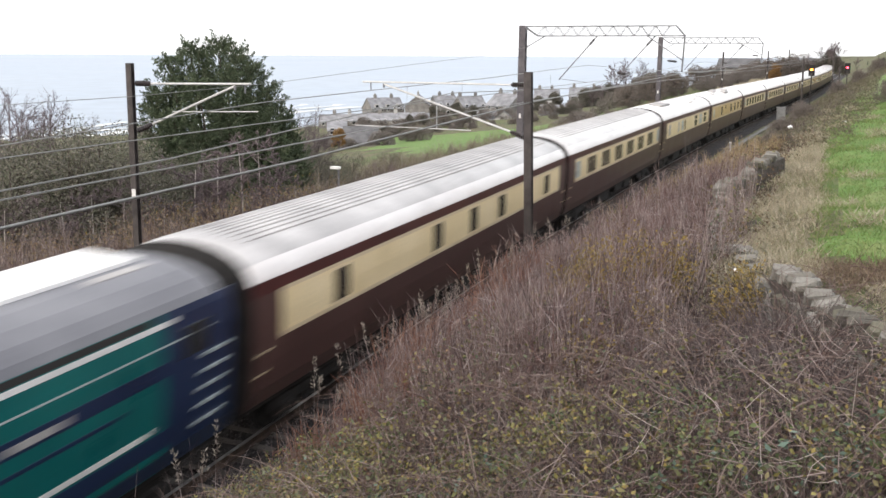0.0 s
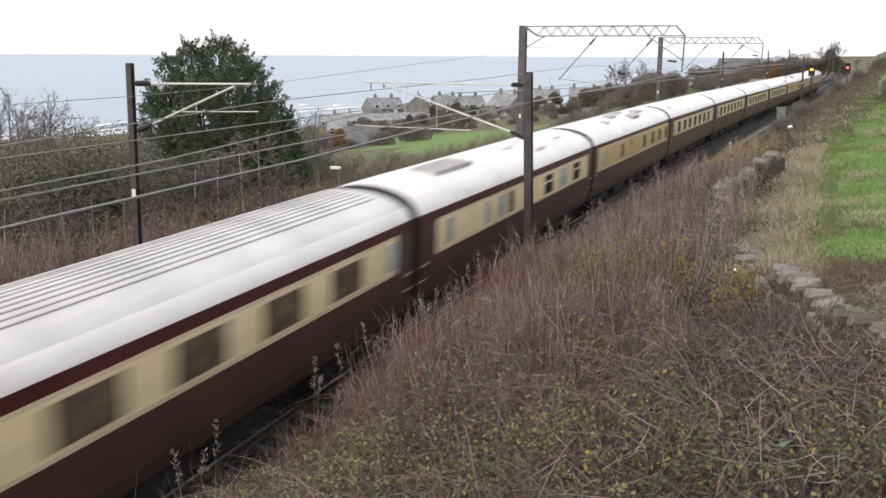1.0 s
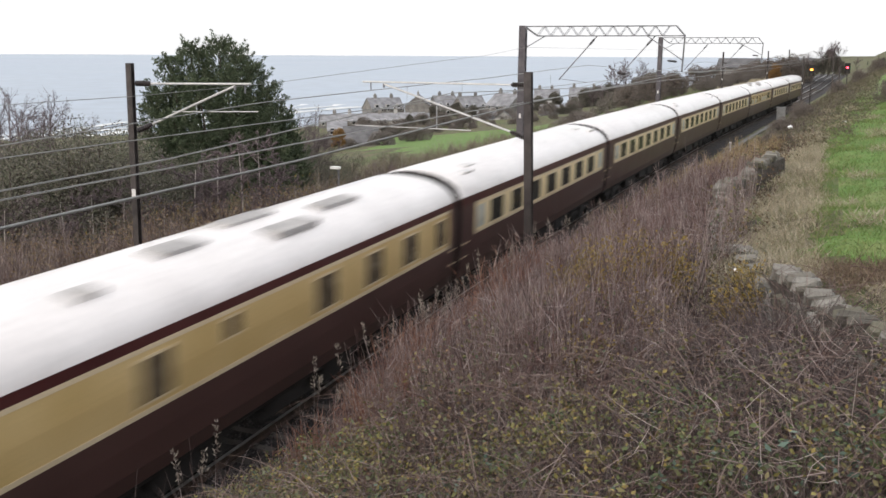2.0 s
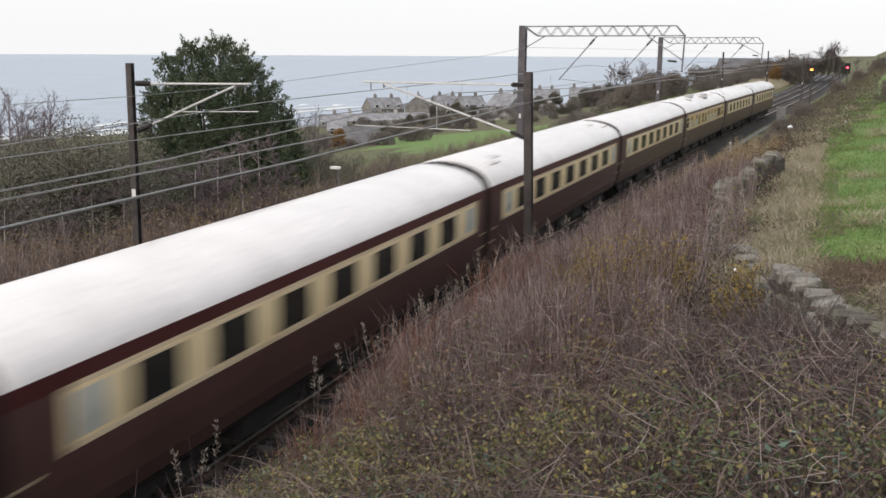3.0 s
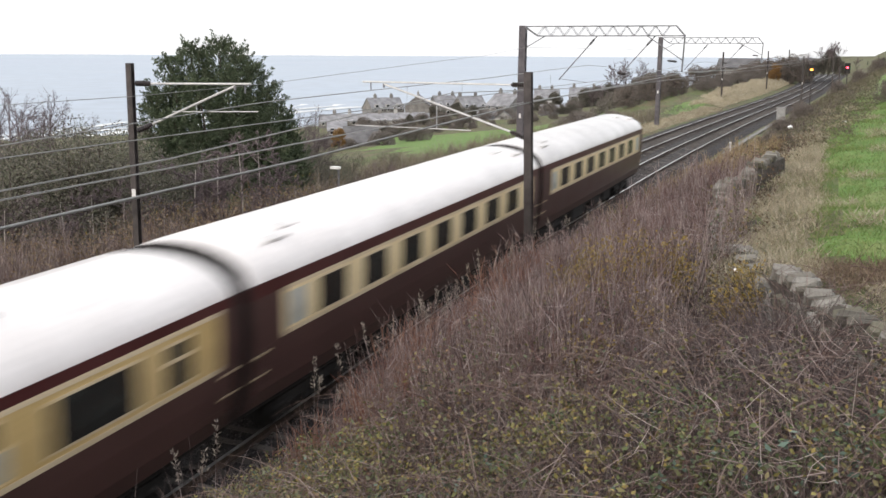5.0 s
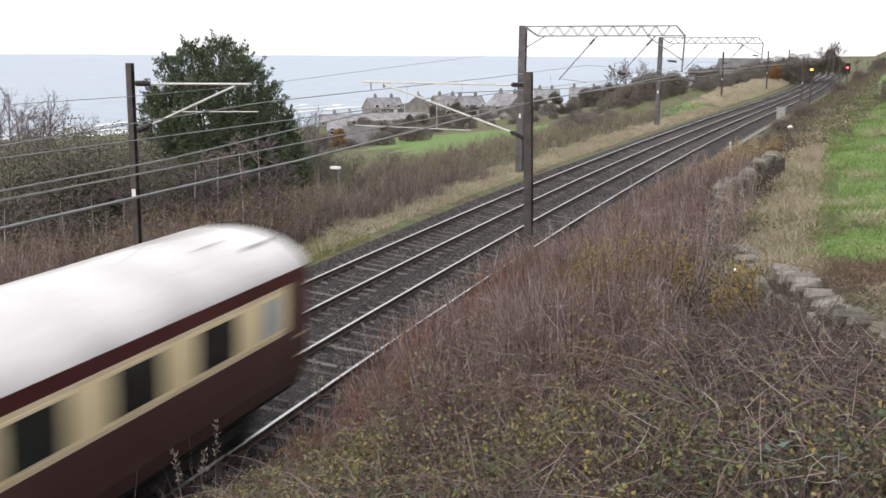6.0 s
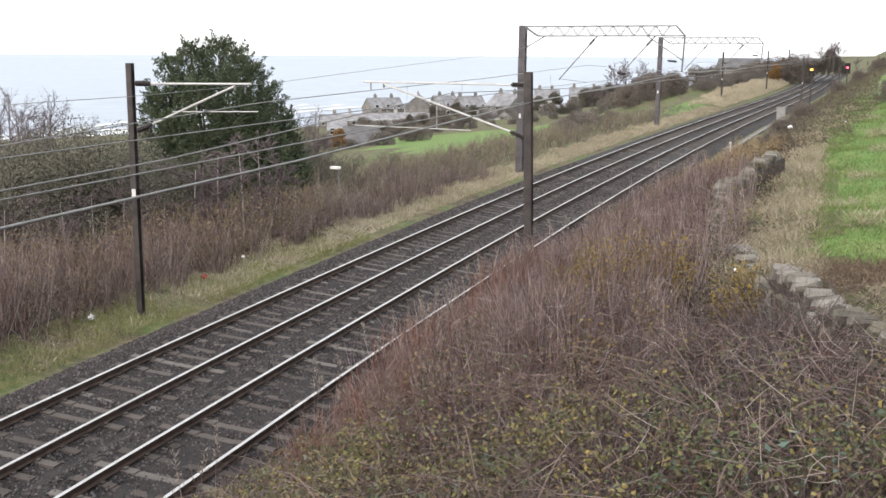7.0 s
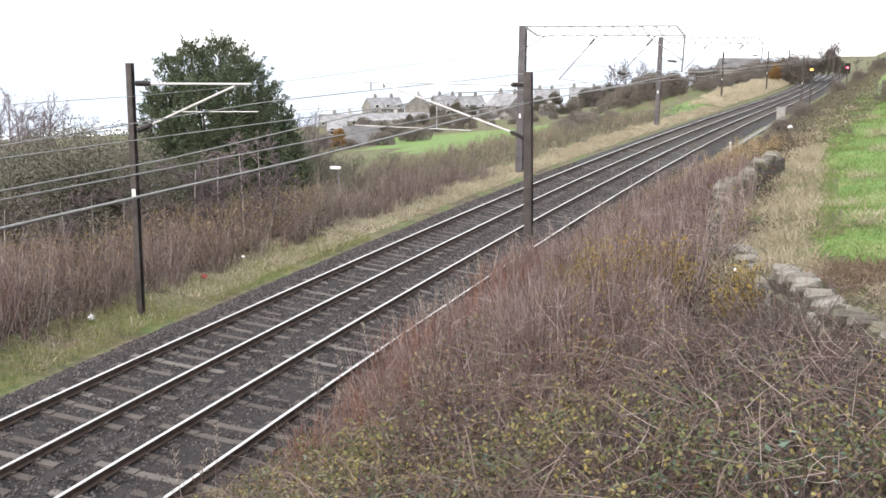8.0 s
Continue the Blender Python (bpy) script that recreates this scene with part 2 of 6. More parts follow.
M_BARE = leafy("bare_twigs", [(0.1, 0.075, 0.08), (0.22, 0.17, 0.18), (0.15, 0.115, 0.12)])
M_SEA_TWIGS = leafy("seaward_twigs", [(0.1, 0.07, 0.064), (0.26, 0.2, 0.18), (0.17, 0.118, 0.106), (0.44, 0.37, 0.34), (0.22, 0.155, 0.125)])
M_PALE_STEMS = leafy("bleached_pink_stems", [(0.27, 0.185, 0.165), (0.46, 0.37, 0.345), (0.17, 0.098, 0.086), (0.58, 0.5, 0.47)])
M_PLUME = leafy("pale_seed_plumes", [(0.3, 0.26, 0.22), (0.42, 0.37, 0.32), (0.22, 0.18, 0.15)])
M_CONIFER = leafy("cypress_foliage", [(0.05, 0.08, 0.042), (0.1, 0.14, 0.07), (0.15, 0.185, 0.105), (0.07, 0.105, 0.055), (0.19, 0.195, 0.125)])
M_SCRUB = leafy("mixed_autumn_scrub", [(0.1, 0.108, 0.07), (0.18, 0.168, 0.12), (0.13, 0.148, 0.085), (0.28, 0.25, 0.2), (0.16, 0.142, 0.125), (0.115, 0.12, 0.085)])
M_RUSSET = leafy("russet_bush_leaves", [(0.284, 0.162, 0.101), (0.392, 0.257, 0.149), (0.203, 0.142, 0.0945), (0.486, 0.365, 0.176), (0.338, 0.25, 0.189)])
M_DULL = leafy("dull_brown_hedge_leaves", [(0.16, 0.135, 0.12), (0.23, 0.195, 0.175), (0.14, 0.125, 0.11), (0.27, 0.21, 0.175), (0.19, 0.17, 0.155)])
M_ORANGE = leafy("orange_autumn_leaves", [(0.32, 0.17, 0.05), (0.24, 0.13, 0.05), (0.38, 0.24, 0.08)])
M_LITTER = mat("white_plastic_litter", (0.7, 0.7, 0.72), (0.82, 0.82, 0.84), 0.5, 0, 20, 60, 0, k=1.0)
M_RED_LITTER = mat("red_plastic_litter", (0.4, 0.04, 0.03), (0.5, 0.07, 0.05), 0.5, 0, 20, 60, 0)


# ---- the track's line: distance s along the near track, offset o to its side ----
CANT, GAP, FAR_DZ, SPEED = 0.0727, 3.365, 0.022, 37.857
_s = np.arange(-420.0, 4600.0, 1.0)


def heading(s):
    c = np.clip(s, -90.0, 262.0)
    return np.where(c > 0, 9.484e-4 * c - 2.204e-6 * c * c - 1.6305e-9 * c ** 3, 9.484e-4 * c)


def grade(s):
    c = np.clip(s, -400.0, 262.0)
    z = np.where(c > 0, 0.011165 * c - 1.01439e-4 * c * c + 3.27742e-7 * c ** 3, 0.011165 * c)
    return z + 0.008 * np.clip(s - 262.0, 0, 500)


_h = heading(_s + 0.5)
_x = np.concatenate([[0], np.cumsum(np.sin(_h))[:-1]])
_y = np.concatenate([[0], np.cumsum(np.cos(_h))[:-1]])
_x -= np.interp(0.0, _s, _x)
_y -= np.interp(0.0, _s, _y)


def at(s, o, z):
    """World points of (s, o, z), with z over the rail level there; arrays or numbers."""
    s, o, z = np.broadcast_arrays(np.asarray(s, float), np.asarray(o, float), np.asarray(z, float))
    a = heading(s)
    return np.stack([np.interp(s, _s, _x) + o * np.cos(a), np.interp(s, _s, _y) - o * np.sin(a), z + grade(s)], -1)


def spot(s, o, z=0.0, turn=0.0):
    """A pose at (s, o, z), its y axis along the track."""
    q = at(s, o, z)
    return Matrix.Translation(Vector(q)) @ Matrix.Rotation(-float(heading(s)) + radians(turn), 4, "Z")


PROFILE_O = [-3000, -420, -300, -200, -90, -60, -35, -22, -14, -9.5, -7.6, -6.4, -5.6, 1.9, 2.3, 3.5, 5.0, 6.5, 8.0, 9.5, 12, 20, 60, 300, 3000]
PROFILE_Z = [-60, -36, -29, -22, -13, -9.6, -6.0, -2.9, -0.9, -0.35, -0.35, -0.5, -0.42, -0.42, -0.38, 0.75, 1.75, 2.65, 3.3, 3.85, 4.2, 4.4, 5.4, 12, 60]


def cess(s):
    """Width of the flat path between track and bank."""
    return 2.2 * np.clip((np.asarray(s, float) - 30) / 34, 0, 1)


def ground(s, o):
    """Height of the ground over the rail level at (s, o)."""
    s, o = np.broadcast_arrays(np.asarray(s, float), np.asarray(o, float))
    pinch = np.where(o < -30, 1 + np.clip((s - 330) / 300, 0, 1) * 3.5, 1.0)
    o_in = np.where(o > 1.9, np.maximum(1.9, o - np.where(o < 12, 1, np.clip((20 - o) / 8, 0, 1)) * cess(s)), o)
    z = np.interp(o_in * pinch, PROFILE_O, PROFILE_Z)
    far = np.clip((s - 146) / 34, 0, 1)
    hill = np.interp(o, [-40, -24, -15, -10, -8], [0, 3.5, 2.2, 1.2, 0.0])
    z = z + far * hill
    z = z + np.clip((s - 60) / 140, 0, 1) * np.interp(o, [4, 9, 14, 40], [0, -0.3, 0.6, 2.0])
    rough = np.interp(o, [-14, -8.5, -7, 2.2, 4, 10, 14], [1, 0.6, 0, 0, 1, 0.6, 0.5])
    wave = 0.16 * np.sin(0.9 * s + 1.3 * o) + 0.13 * np.sin(0.47 * s - 0.8 * o + 1.0) + 0.07 * np.sin(2.1 * s + 0.6 * o)
    mound = 1.6 * np.exp(-((s + 1) ** 2 / 6 + (o - 10.6) ** 2 / 8))
    hollow = 0.5 * np.exp(-((s - 13.5) ** 2 / 2.5 + (o - 9.8) ** 2 / 0.3))
    return z + rough * wave + mound - hollow


def gz(s, o):
    return at(s, o, ground(s, o))


# ---- mesh helpers ----
def link(name, verts, faces, material, parent=None, label="", smooth=False):
    me = bpy.data.meshes.new(name)
    me.from_pydata([tuple(v) for v in verts], [], [tuple(f) for f in faces])
    for m in material if isinstance(material, (list, tuple)) else [material]:
        me.materials.append(m)
    if smooth:
        me.polygons.foreach_set("use_smooth", [True] * len(me.polygons))
    ob = new(name, me)
    if parent:
        ob.parent = parent
    return tagged(ob, label)


def part(name, bm, material, parent, label=""):
    """Link a bmesh as one mesh object under a thing or a part."""
    bmesh.ops.recalc_face_normals(bm, faces=bm.faces)
    me = bpy.data.meshes.new(name)
    bm.to_mesh(me)
    bm.free()
    me.materials.append(material)
    ob = new(name, me)
    ob.parent = parent
    return tagged(ob, label)


def thing(name, m, label, category, group="", kind=""):
    ob = new(name)
    ob.empty_display_size = 0.3
    ob.matrix_basis = m
    return tagged(ob, label, category, group, kind)


def box(bm, x0, x1, y0, y1, z0, z1, bevel=0.0):
    r = bmesh.ops.create_cube(bm, size=1.0)
    bmesh.ops.scale(bm, vec=(x1 - x0, y1 - y0, z1 - z0), verts=r["verts"])
    bmesh.ops.translate(bm, vec=((x0 + x1) / 2, (y0 + y1) / 2, (z0 + z1) / 2), verts=r["verts"])
    if bevel:
        edges = list({e for v in r["verts"] for e in v.link_edges})
        bmesh.ops.bevel(bm, geom=edges, offset=bevel, segments=2, affect="EDGES", profile=0.6)
    return bm


def boxed(*a, **k):
    return box(bmesh.new(), *a, **k)


def rod(bm, a, b, r, sides=8, r2=None):
    a, b = Vector(a), Vector(b)
    d = b - a
    q = bmesh.ops.create_cone(bm, cap_ends=True, segments=sides, radius1=r, radius2=r if r2 is None else r2, depth=d.length)
    bmesh.ops.transform(bm, matrix=Matrix.Translation((a + b) / 2) @ d.to_track_quat("Z", "Y").to_matrix().to_4x4(), verts=q["verts"])
    return bm


def sweep(section, y0, y1, closed=False, cap=True):
    """Verts and faces of a section of (x, z) points drawn along y."""
    n = len(section)
    v = [(x, y0, z) for x, z in section] + [(x, y1, z) for x, z in section]
    f = [(i, (i + 1) % n, n + (i + 1) % n, n + i) for i in range(n if closed else n - 1)]
    if cap and closed:
        f += [tuple(range(n))[::-1], tuple(range(n, 2 * n))]
    return v, f


def wire(name, points, r, material, parent=None, label="", category="", kind=""):
    """A round wire or tube through world points, as a mesh with five sides."""
    p = np.array(points, float)
    d = np.gradient(p, axis=0)
    d /= np.linalg.norm(d, axis=1)[:, None]
    u = np.cross(d, [0, 0, 1.0])
    u /= np.linalg.norm(u, axis=1)[:, None] + 1e-9
    w = np.cross(u, d)
    k = 5
    a = np.arange(k) * 2 * np.pi / k
    v = (p[:, None] + r * (np.cos(a)[None, :, None] * u[:, None] + np.sin(a)[None, :, None] * w[:, None])).reshape(-1, 3)
    f = [(i * k + j, i * k + (j + 1) % k, (i + 1) * k + (j + 1) % k, (i + 1) * k + j) for i in range(len(p) - 1) for j in range(k)]
    ob = link(name, v, f, material, parent, label, smooth=True)
    return tagged(ob, "", category, "", kind)


def mesh_from(name, v, f, material, kind="", label="", category="", parent=None):
    """A large mesh from numpy arrays: v (n, 3), f (m, 3 or 4)."""
    me = bpy.data.meshes.new(name)
    k = f.shape[1]
    me.vertices.add(len(v))
    me.vertices.foreach_set("co", np.ascontiguousarray(v, np.float32).ravel())
    me.loops.add(f.size)
    me.loops.foreach_set("vertex_index", np.ascontiguousarray(f, np.int32).ravel())
    me.polygons.add(len(f))
    me.polygons.foreach_set("loop_start", np.arange(0, f.size, k, dtype=np.int32))
    me.polygons.foreach_set("loop_total", np.full(len(f), k, np.int32))
    me.update(calc_edges=True)
    me.materials.append(material)
    ob = new(name, me)
    if parent:
        ob.parent = parent
    return tagged(ob, label, category, "", kind)


def stalks(base, tip, bend, r, segs=3):
    """Three-sided tapered, bent stalks: base, tip, bend (n, 3) and r (n,). Returns verts and quads."""
    n = len(base)
    t = np.linspace(0, 1, segs + 1)
    c = base[:, None] * (1 - t)[None, :, None] + tip[:, None] * t[None, :, None] + bend[:, None] * (4 * t * (1 - t))[None, :, None]
    d = tip - base
    d = d / (np.linalg.norm(d, axis=1)[:, None] + 1e-9)
    u = np.cross(d, np.random.normal(size=(n, 3)))
    u /= np.linalg.norm(u, axis=1)[:, None] + 1e-9
    w = np.cross(d, u)
    a = np.arange(3) * 2 * np.pi / 3
    ring = np.cos(a)[None, :, None] * u[:, None] + np.sin(a)[None, :, None] * w[:, None]
    rad = r[:, None] * (1 - 0.75 * t)[None, :]
    v = c[:, :, None] + rad[:, :, None, None] * ring[:, None]
    i = np.arange(n)[:, None, None] * (segs + 1) * 3
    s = np.arange(segs)[None, :, None] * 3
    j = np.arange(3)[None, None, :]
    k = (j + 1) % 3
    f = np.stack([i + s + j, i + s + k, i + s + 3 + k, i + s + 3 + j], -1).reshape(-1, 4)
    return v.reshape(-1, 3), f


def blades(base, size, up=0.3, long=1.5, along=None):
    """Leaves as folded diamonds at base (n, 3) of size (n,): two quads' worth of four corners and a raised rib."""
    n = len(base)
    d = np.random.normal(size=(n, 3))
    d[:, 2] = d[:, 2] * 0.6 + up
    if along is not None:
        d = 0.3 * d + along
    d /= np.linalg.norm(d, axis=1)[:, None]
    u = np.cross(d, np.random.normal(size=(n, 3)))
    u /= np.linalg.norm(u, axis=1)[:, None] + 1e-9
    w = np.cross(d, u)
    s = size[:, None]
    v = np.stack([base, base + d * s * 0.45 * long + u * s * 0.42 + w * s * 0.12, base + d * s * long, base + d * s * 0.45 * long - u * s * 0.42 + w * s * 0.12], 1)
    i = np.arange(n)[:, None] * 4
    f = np.concatenate([i + np.array([[0, 1, 2]]), i + np.array([[0, 2, 3]])])
    return v.reshape(-1, 3), f


def gather(pairs):
    """Join (verts, faces) pairs."""
    vs, fs, k = [], [], 0
    for v, f in pairs:
        vs.append(v)
        fs.append(f + k)
        k += len(v)
    return np.concatenate(vs), np.concatenate(fs)


# ---- ground, sea ----
def make_ground():
    o = np.unique(np.round(np.concatenate([[-3000, -1200, -600, -420, -360], np.arange(-320, -60, 14), np.arange(-60, -20, 3), np.arange(-20, 14, 0.45), np.arange(14, 40, 2), np.arange(40, 160, 12), [200, 300, 600, 1200, 3000]]), 3))
    s = np.unique(np.round(np.concatenate([np.arange(-400, -20, 20), np.arange(-20, 60, 0.6), np.arange(60, 160, 2), np.arange(160, 420, 6), np.arange(420, 800, 30), np.arange(800, 4500, 300)]), 3))
    S, O = np.meshgrid(s, o, indexing="ij")
    v = gz(S, O).reshape(-1, 3)
    n, k = len(s), len(o)
    i = np.arange(n - 1)[:, None] * k + np.arange(k - 1)[None]
    f = np.stack([i, i + 1, i + k + 1, i + k], -1).reshape(-1, 4)[:, ::-1]
    ob = mesh_from("ground", v, f, M_GROUND, "structure", "rough grass and scrub ground sloping down to the sea", "ground")
    ob.data.materials.append(M_FIELD)
    sc = ((S[:-1, :-1] + S[1:, 1:]) / 2).ravel()
    oc = ((O[:-1, :-1] + O[1:, 1:]) / 2).ravel()
    edge = 10.8 + 0.3 * np.sin(sc * 0.7) + 0.25 * np.sin(sc * 1.9 + 1) + np.random.normal(0, 0.25, len(sc)) + np.clip((sc - 50) / 40, 0, 1)
    green = (oc > edge) & (sc > 16.6) & (sc < 150) & (oc < 80)
    green |= (oc < -30) & (oc > -95) & (sc > 118 + 1.45 * (-28 - oc)) & (sc < 225)
    green |= (oc < -10.2) & (oc > -14) & (sc > 138) & (sc < 160)
    # overgrown ground takes the floor colour with plant shade in it
    wild = (oc > 2.4) & (oc < 9.6) & (sc > -20) & (sc < 62)
    wild |= (oc < -9.4) & (oc > -34) & (sc > -20) & (sc < 58)
    ob.data.materials.append(M_SHADED_FLOOR)
    green = np.where(green, 1, np.where(wild, 2, 0))
    ob.data.polygons.foreach_set("material_index", green.astype(np.int32))
    ob.data.polygons.foreach_set("use_smooth", np.ones(len(f), bool))


def make_sea():
    rings = [150, 400, 690, 720, 1000, 1600, 2600, 3800, 4900]
    level = [-27.5, -27.5, -27.5, -27.4, -25.6, -22, -16, -8.6, -2.0]
    a = np.linspace(0, 2 * np.pi, 97)[:-1]
    v = np.stack([np.stack([EYE.x + r * np.sin(a), r * np.cos(a), np.full(96, z)], -1) for r, z in zip(rings, level)]).reshape(-1, 3)
    f = [(i * 96 + j, i * 96 + (j + 1) % 96, (i + 1) * 96 + (j + 1) % 96, (i + 1) * 96 + j) for i in range(len(rings) - 1) for j in range(96)]
    ob = link("water", v, f, M_SEA, None, "calm pale blue sea reaching the horizon", smooth=True)
    tagged(ob, "", "sea", "", "structure")
    # lines of surf along the beach
    for k, (d, w) in enumerate(((0, 10), (26, 6), (48, 4))):
        s = np.arange(200.0, 900.0, 12.0)
        x0 = -262 - d * 0.9 + 5 * np.sin(s * 0.03 + k)
        p0 = np.stack([x0, s, np.full(len(s), -27.2)], -1)
        p1 = p0 - np.stack([w * (1 + 0.5 * np.sin(s * 0.11 + k)), np.zeros(len(s)), np.zeros(len(s))], -1)
        v = np.concatenate([p0, p1])
        n = len(s)
        link("surf", v, [(i, i + 1, n + i + 1, n + i) for i in range(n - 1)], M_SURF, ob, "white breaking surf")


# ---- railway ----
def canted(s, o, z, far=False):
    """World points in a track's own tilted frame."""
    o, z = np.asarray(o, float), np.asarray(z, float)
    return at(s, (-GAP if far else 0) + o + CANT * z, z - CANT * o + (FAR_DZ if far else 0))


BED_O = [-7.2, -6.3, -5.15, -GAP - 1.5, -GAP + 1.5, -1.5, 1.5, 2.15, 2.9]
BED_Z = [-0.62, -0.5, -0.1, -0.078, -0.292, -0.092, -0.312, -0.4, -0.75]


def make_bed():
    s = np.concatenate([np.arange(-400, 0, 10), np.arange(0, 80, 0.5), np.arange(80, 330, 3)])
    o = np.concatenate([[-7.2], np.arange(-6.6, 2.7, 0.22), [2.9]])
    S, O = np.meshgrid(s, o, indexing="ij")
    Z = np.interp(O, BED_O, BED_Z) + np.random.normal(0, 0.012, S.shape)
    v = at(S, O, Z).reshape(-1, 3)
    k = len(o)
    i = np.arange(len(s) - 1)[:, None] * k + np.arange(k - 1)[None]
    f = np.stack([i, i + 1, i + k + 1, i + k], -1).reshape(-1, 4)[:, ::-1]
    bed = mesh_from("track_bed", v, f, M_BALLAST, "structure", "dark grey stone ballast bed under two railway tracks", "ballast")
    # loose stones, each with its own facets
    n = 84000
    s = 9 + 60 * np.random.rand(n) ** 1.5
    o = np.random.uniform(-6.3, 2.5, n)
    beat = (s - 8.2 + 0.325) % 0.65 - 0.325
    across = np.minimum(np.abs(o), np.abs(o + GAP))
    keep = (np.abs(beat) > 0.1) | (across > 1.12) | (np.random.rand(n) < 0.12)
    s, o = s[keep], o[keep]
    n = len(s)
    c = at(s, o, np.interp(o, BED_O, BED_Z) + 0.012)
    r = np.random.uniform(0.016, 0.04, n) * (1 + 0.014 * (s - 9))
    e = np.array([[1, 0, -0.3], [-1, 0, -0.3], [0, 1, -0.3], [0, -1, -0.3], [0.2, 0.1, 0.75]])
    a = np.random.rand(n) * 6.28
    q = e[None] * np.random.uniform(0.6, 1.25, (n, 5, 1))
    x = q[..., 0] * np.cos(a)[:, None] - q[..., 1] * np.sin(a)[:, None]
    y = q[..., 0] * np.sin(a)[:, None] + q[..., 1] * np.cos(a)[:, None]
    v = c[:, None] + r[:, None, None] * np.stack([x, y, q[..., 2] + 0.3 * q[..., 0]], -1)
    t = np.array([[0, 2, 4], [2, 1, 4], [1, 3, 4], [3, 0, 4]])
    f = (np.arange(n)[:, None, None] * 5 + t[None]).reshape(-1, 3)
    mesh_from("ballast_stones", v.reshape(-1, 3), f, M_BALLAST_CHIPS, "stuff", "loose dark angular ballast stones", "ballast")
    return bed


RAIL_HALF = [(0.036, 0.0), (0.037, -0.035), (0.01, -0.05), (0.01, -0.125), (0.07, -0.145), (0.07, -0.16)]


def make_track(far):
    ob = thing("railway_track", pose(0, 0, 0), "steel rails on pale concrete sleepers in stone ballast", "track", "two parallel tracks", "structure")
    s = np.concatenate([np.arange(-400, 0, 8.0), np.arange(0, 120, 1.0), np.arange(120, 330, 4.0)])
    sec = RAIL_HALF + [(-x, z) for x, z in RAIL_HALF[::-1]]
    n = len(sec)
    for side in (-1, 1):
        v = np.stack([canted(s, side * 0.7525 + x, z, far) for x, z in sec], 1).reshape(-1, 3)
        f, mi = [], []
        for i in range(len(s) - 1):
            for j in range(n):
                f.append((i * n + j, i * n + (j + 1) % n, (i + 1) * n + (j + 1) % n, (i + 1) * n + j))
                mi.append(1 if j == n - 1 else 0)
        rail = link("rail", v, f, [M_RAIL_SIDE, M_RAIL_TOP], ob, "rusty rail with polished running surface")
        rail.data.polygons.foreach_set("material_index", mi)
    # one sleeper, shared; dished in the middle
    bm = bmesh.new()
    for x0, x1, top in ((-1.25, -0.42, 0.0), (-0.42, 0.42, -0.022), (0.42, 1.25, 0.0)):
        box(bm, x0, x1, -0.1, 0.1, -0.2, top)
    for side in (-1, 1):
        for d in (-0.1, 0.1):
            box(bm, side * 0.7525 + d - 0.03, side * 0.7525 + d + 0.03, -0.05, 0.05, -0.01, 0.035)
    first = part("sleeper", bm, M_SLEEPER, ob)
    tilt = Matrix.Rotation(math.atan(CANT), 4, "Y")
    drop = -0.165
    rest = []
    for k in range(-20, 330):
        d = 8.2 + 0.65 * k + 0.03 * math.sin(k * 7.3)
        q = spot(d, 0, 0) @ Matrix.Translation((-GAP if far else 0, 0, FAR_DZ if far else 0)) @ tilt @ pose(0.02 * math.sin(k * 3.1), 0, drop - 0.014 * (k % 3 == 1) - 0.016 * (k % 7 == 2) - 0.012 * (k % 5 == 3), 0, 0, 0.6 * math.sin(k * 5.7))
        if 0 <= k < 120:
            piece = first if k == 0 else first.copy()
            if k:
                scene.collection.objects.link(piece)
            piece.matrix_basis = q
        else:
            rest.append(q)
    corners = np.array([(x, y, z) for x in (-1.25, 1.25) for y in (-0.13, 0.13) for z in (-0.2, 0.0)])
    quads = np.array([(0, 1, 3, 2), (4, 6, 7, 5), (0, 4, 5, 1), (2, 3, 7, 6), (1, 5, 7, 3), (0, 2, 6, 4)])
    v = np.concatenate([(np.array(q)[:3, :3] @ corners.T).T + np.array(q)[:3, 3] for q in rest])
    f = np.concatenate([quads + 8 * i for i in range(len(rest))])
    mesh_from("far_sleepers", v, f, M_FAR_SLEEPER, "stuff", "", "", ob)


make_ground()
make_sea()
make_bed()
make_track(False)
make_track(True)

# ---- the train ----
FRONT = [15.87, 40.06, 62.46, 83.0, 103.34, 123.64, 143.96, 164.48, 184.98, 205.35, 225.7, 245.95]
SIDE = [(1.30, 1.0), (1.375, 1.3), (1.405, 1.75), (1.41, 2.17), (1.40, 2.6), (1.365, 3.03), (1.335, 3.27)]
ARCH = [(1.335, 3.27), (1.29, 3.42), (1.17, 3.58), (0.96, 3.72), (0.68, 3.82), (0.36, 3.88), (0.0, 3.90)]


def side_x(z):
    return float(np.interp(z, [b for _, b in SIDE], [a for a, _ in SIDE]))


def side_panel(name, parent, y, w, z0, z1, material, side, out=0.006, label="", thick=0.03):
    """A slightly proud panel on the body side between two heights, following its slope."""
    rows = np.linspace(z0, z1, 4)
    v, f = [], []
    for z in rows:
        for yy in (y - w / 2, y + w / 2):
            for d in (out, out - thick):
                v.append((side * (side_x(z) + d), yy, z))
    for i in range(3):
        a, b = 4 * i, 4 * i + 4
        f += [(a, a + 2, b + 2, b), (a + 1, b + 1, b + 3, a + 3), (a, b, b + 1, a + 1), (a + 2, a + 3, b + 3, b + 2)]
    f += [(0, 1, 3, 2), (12, 14, 15, 13)]
    bm = bmesh.new()
    vs = [bm.verts.new(c) for c in v]
    for q in f:
        bm.faces.new([vs[i] for i in q])
    return part(name, bm, material, parent, label)


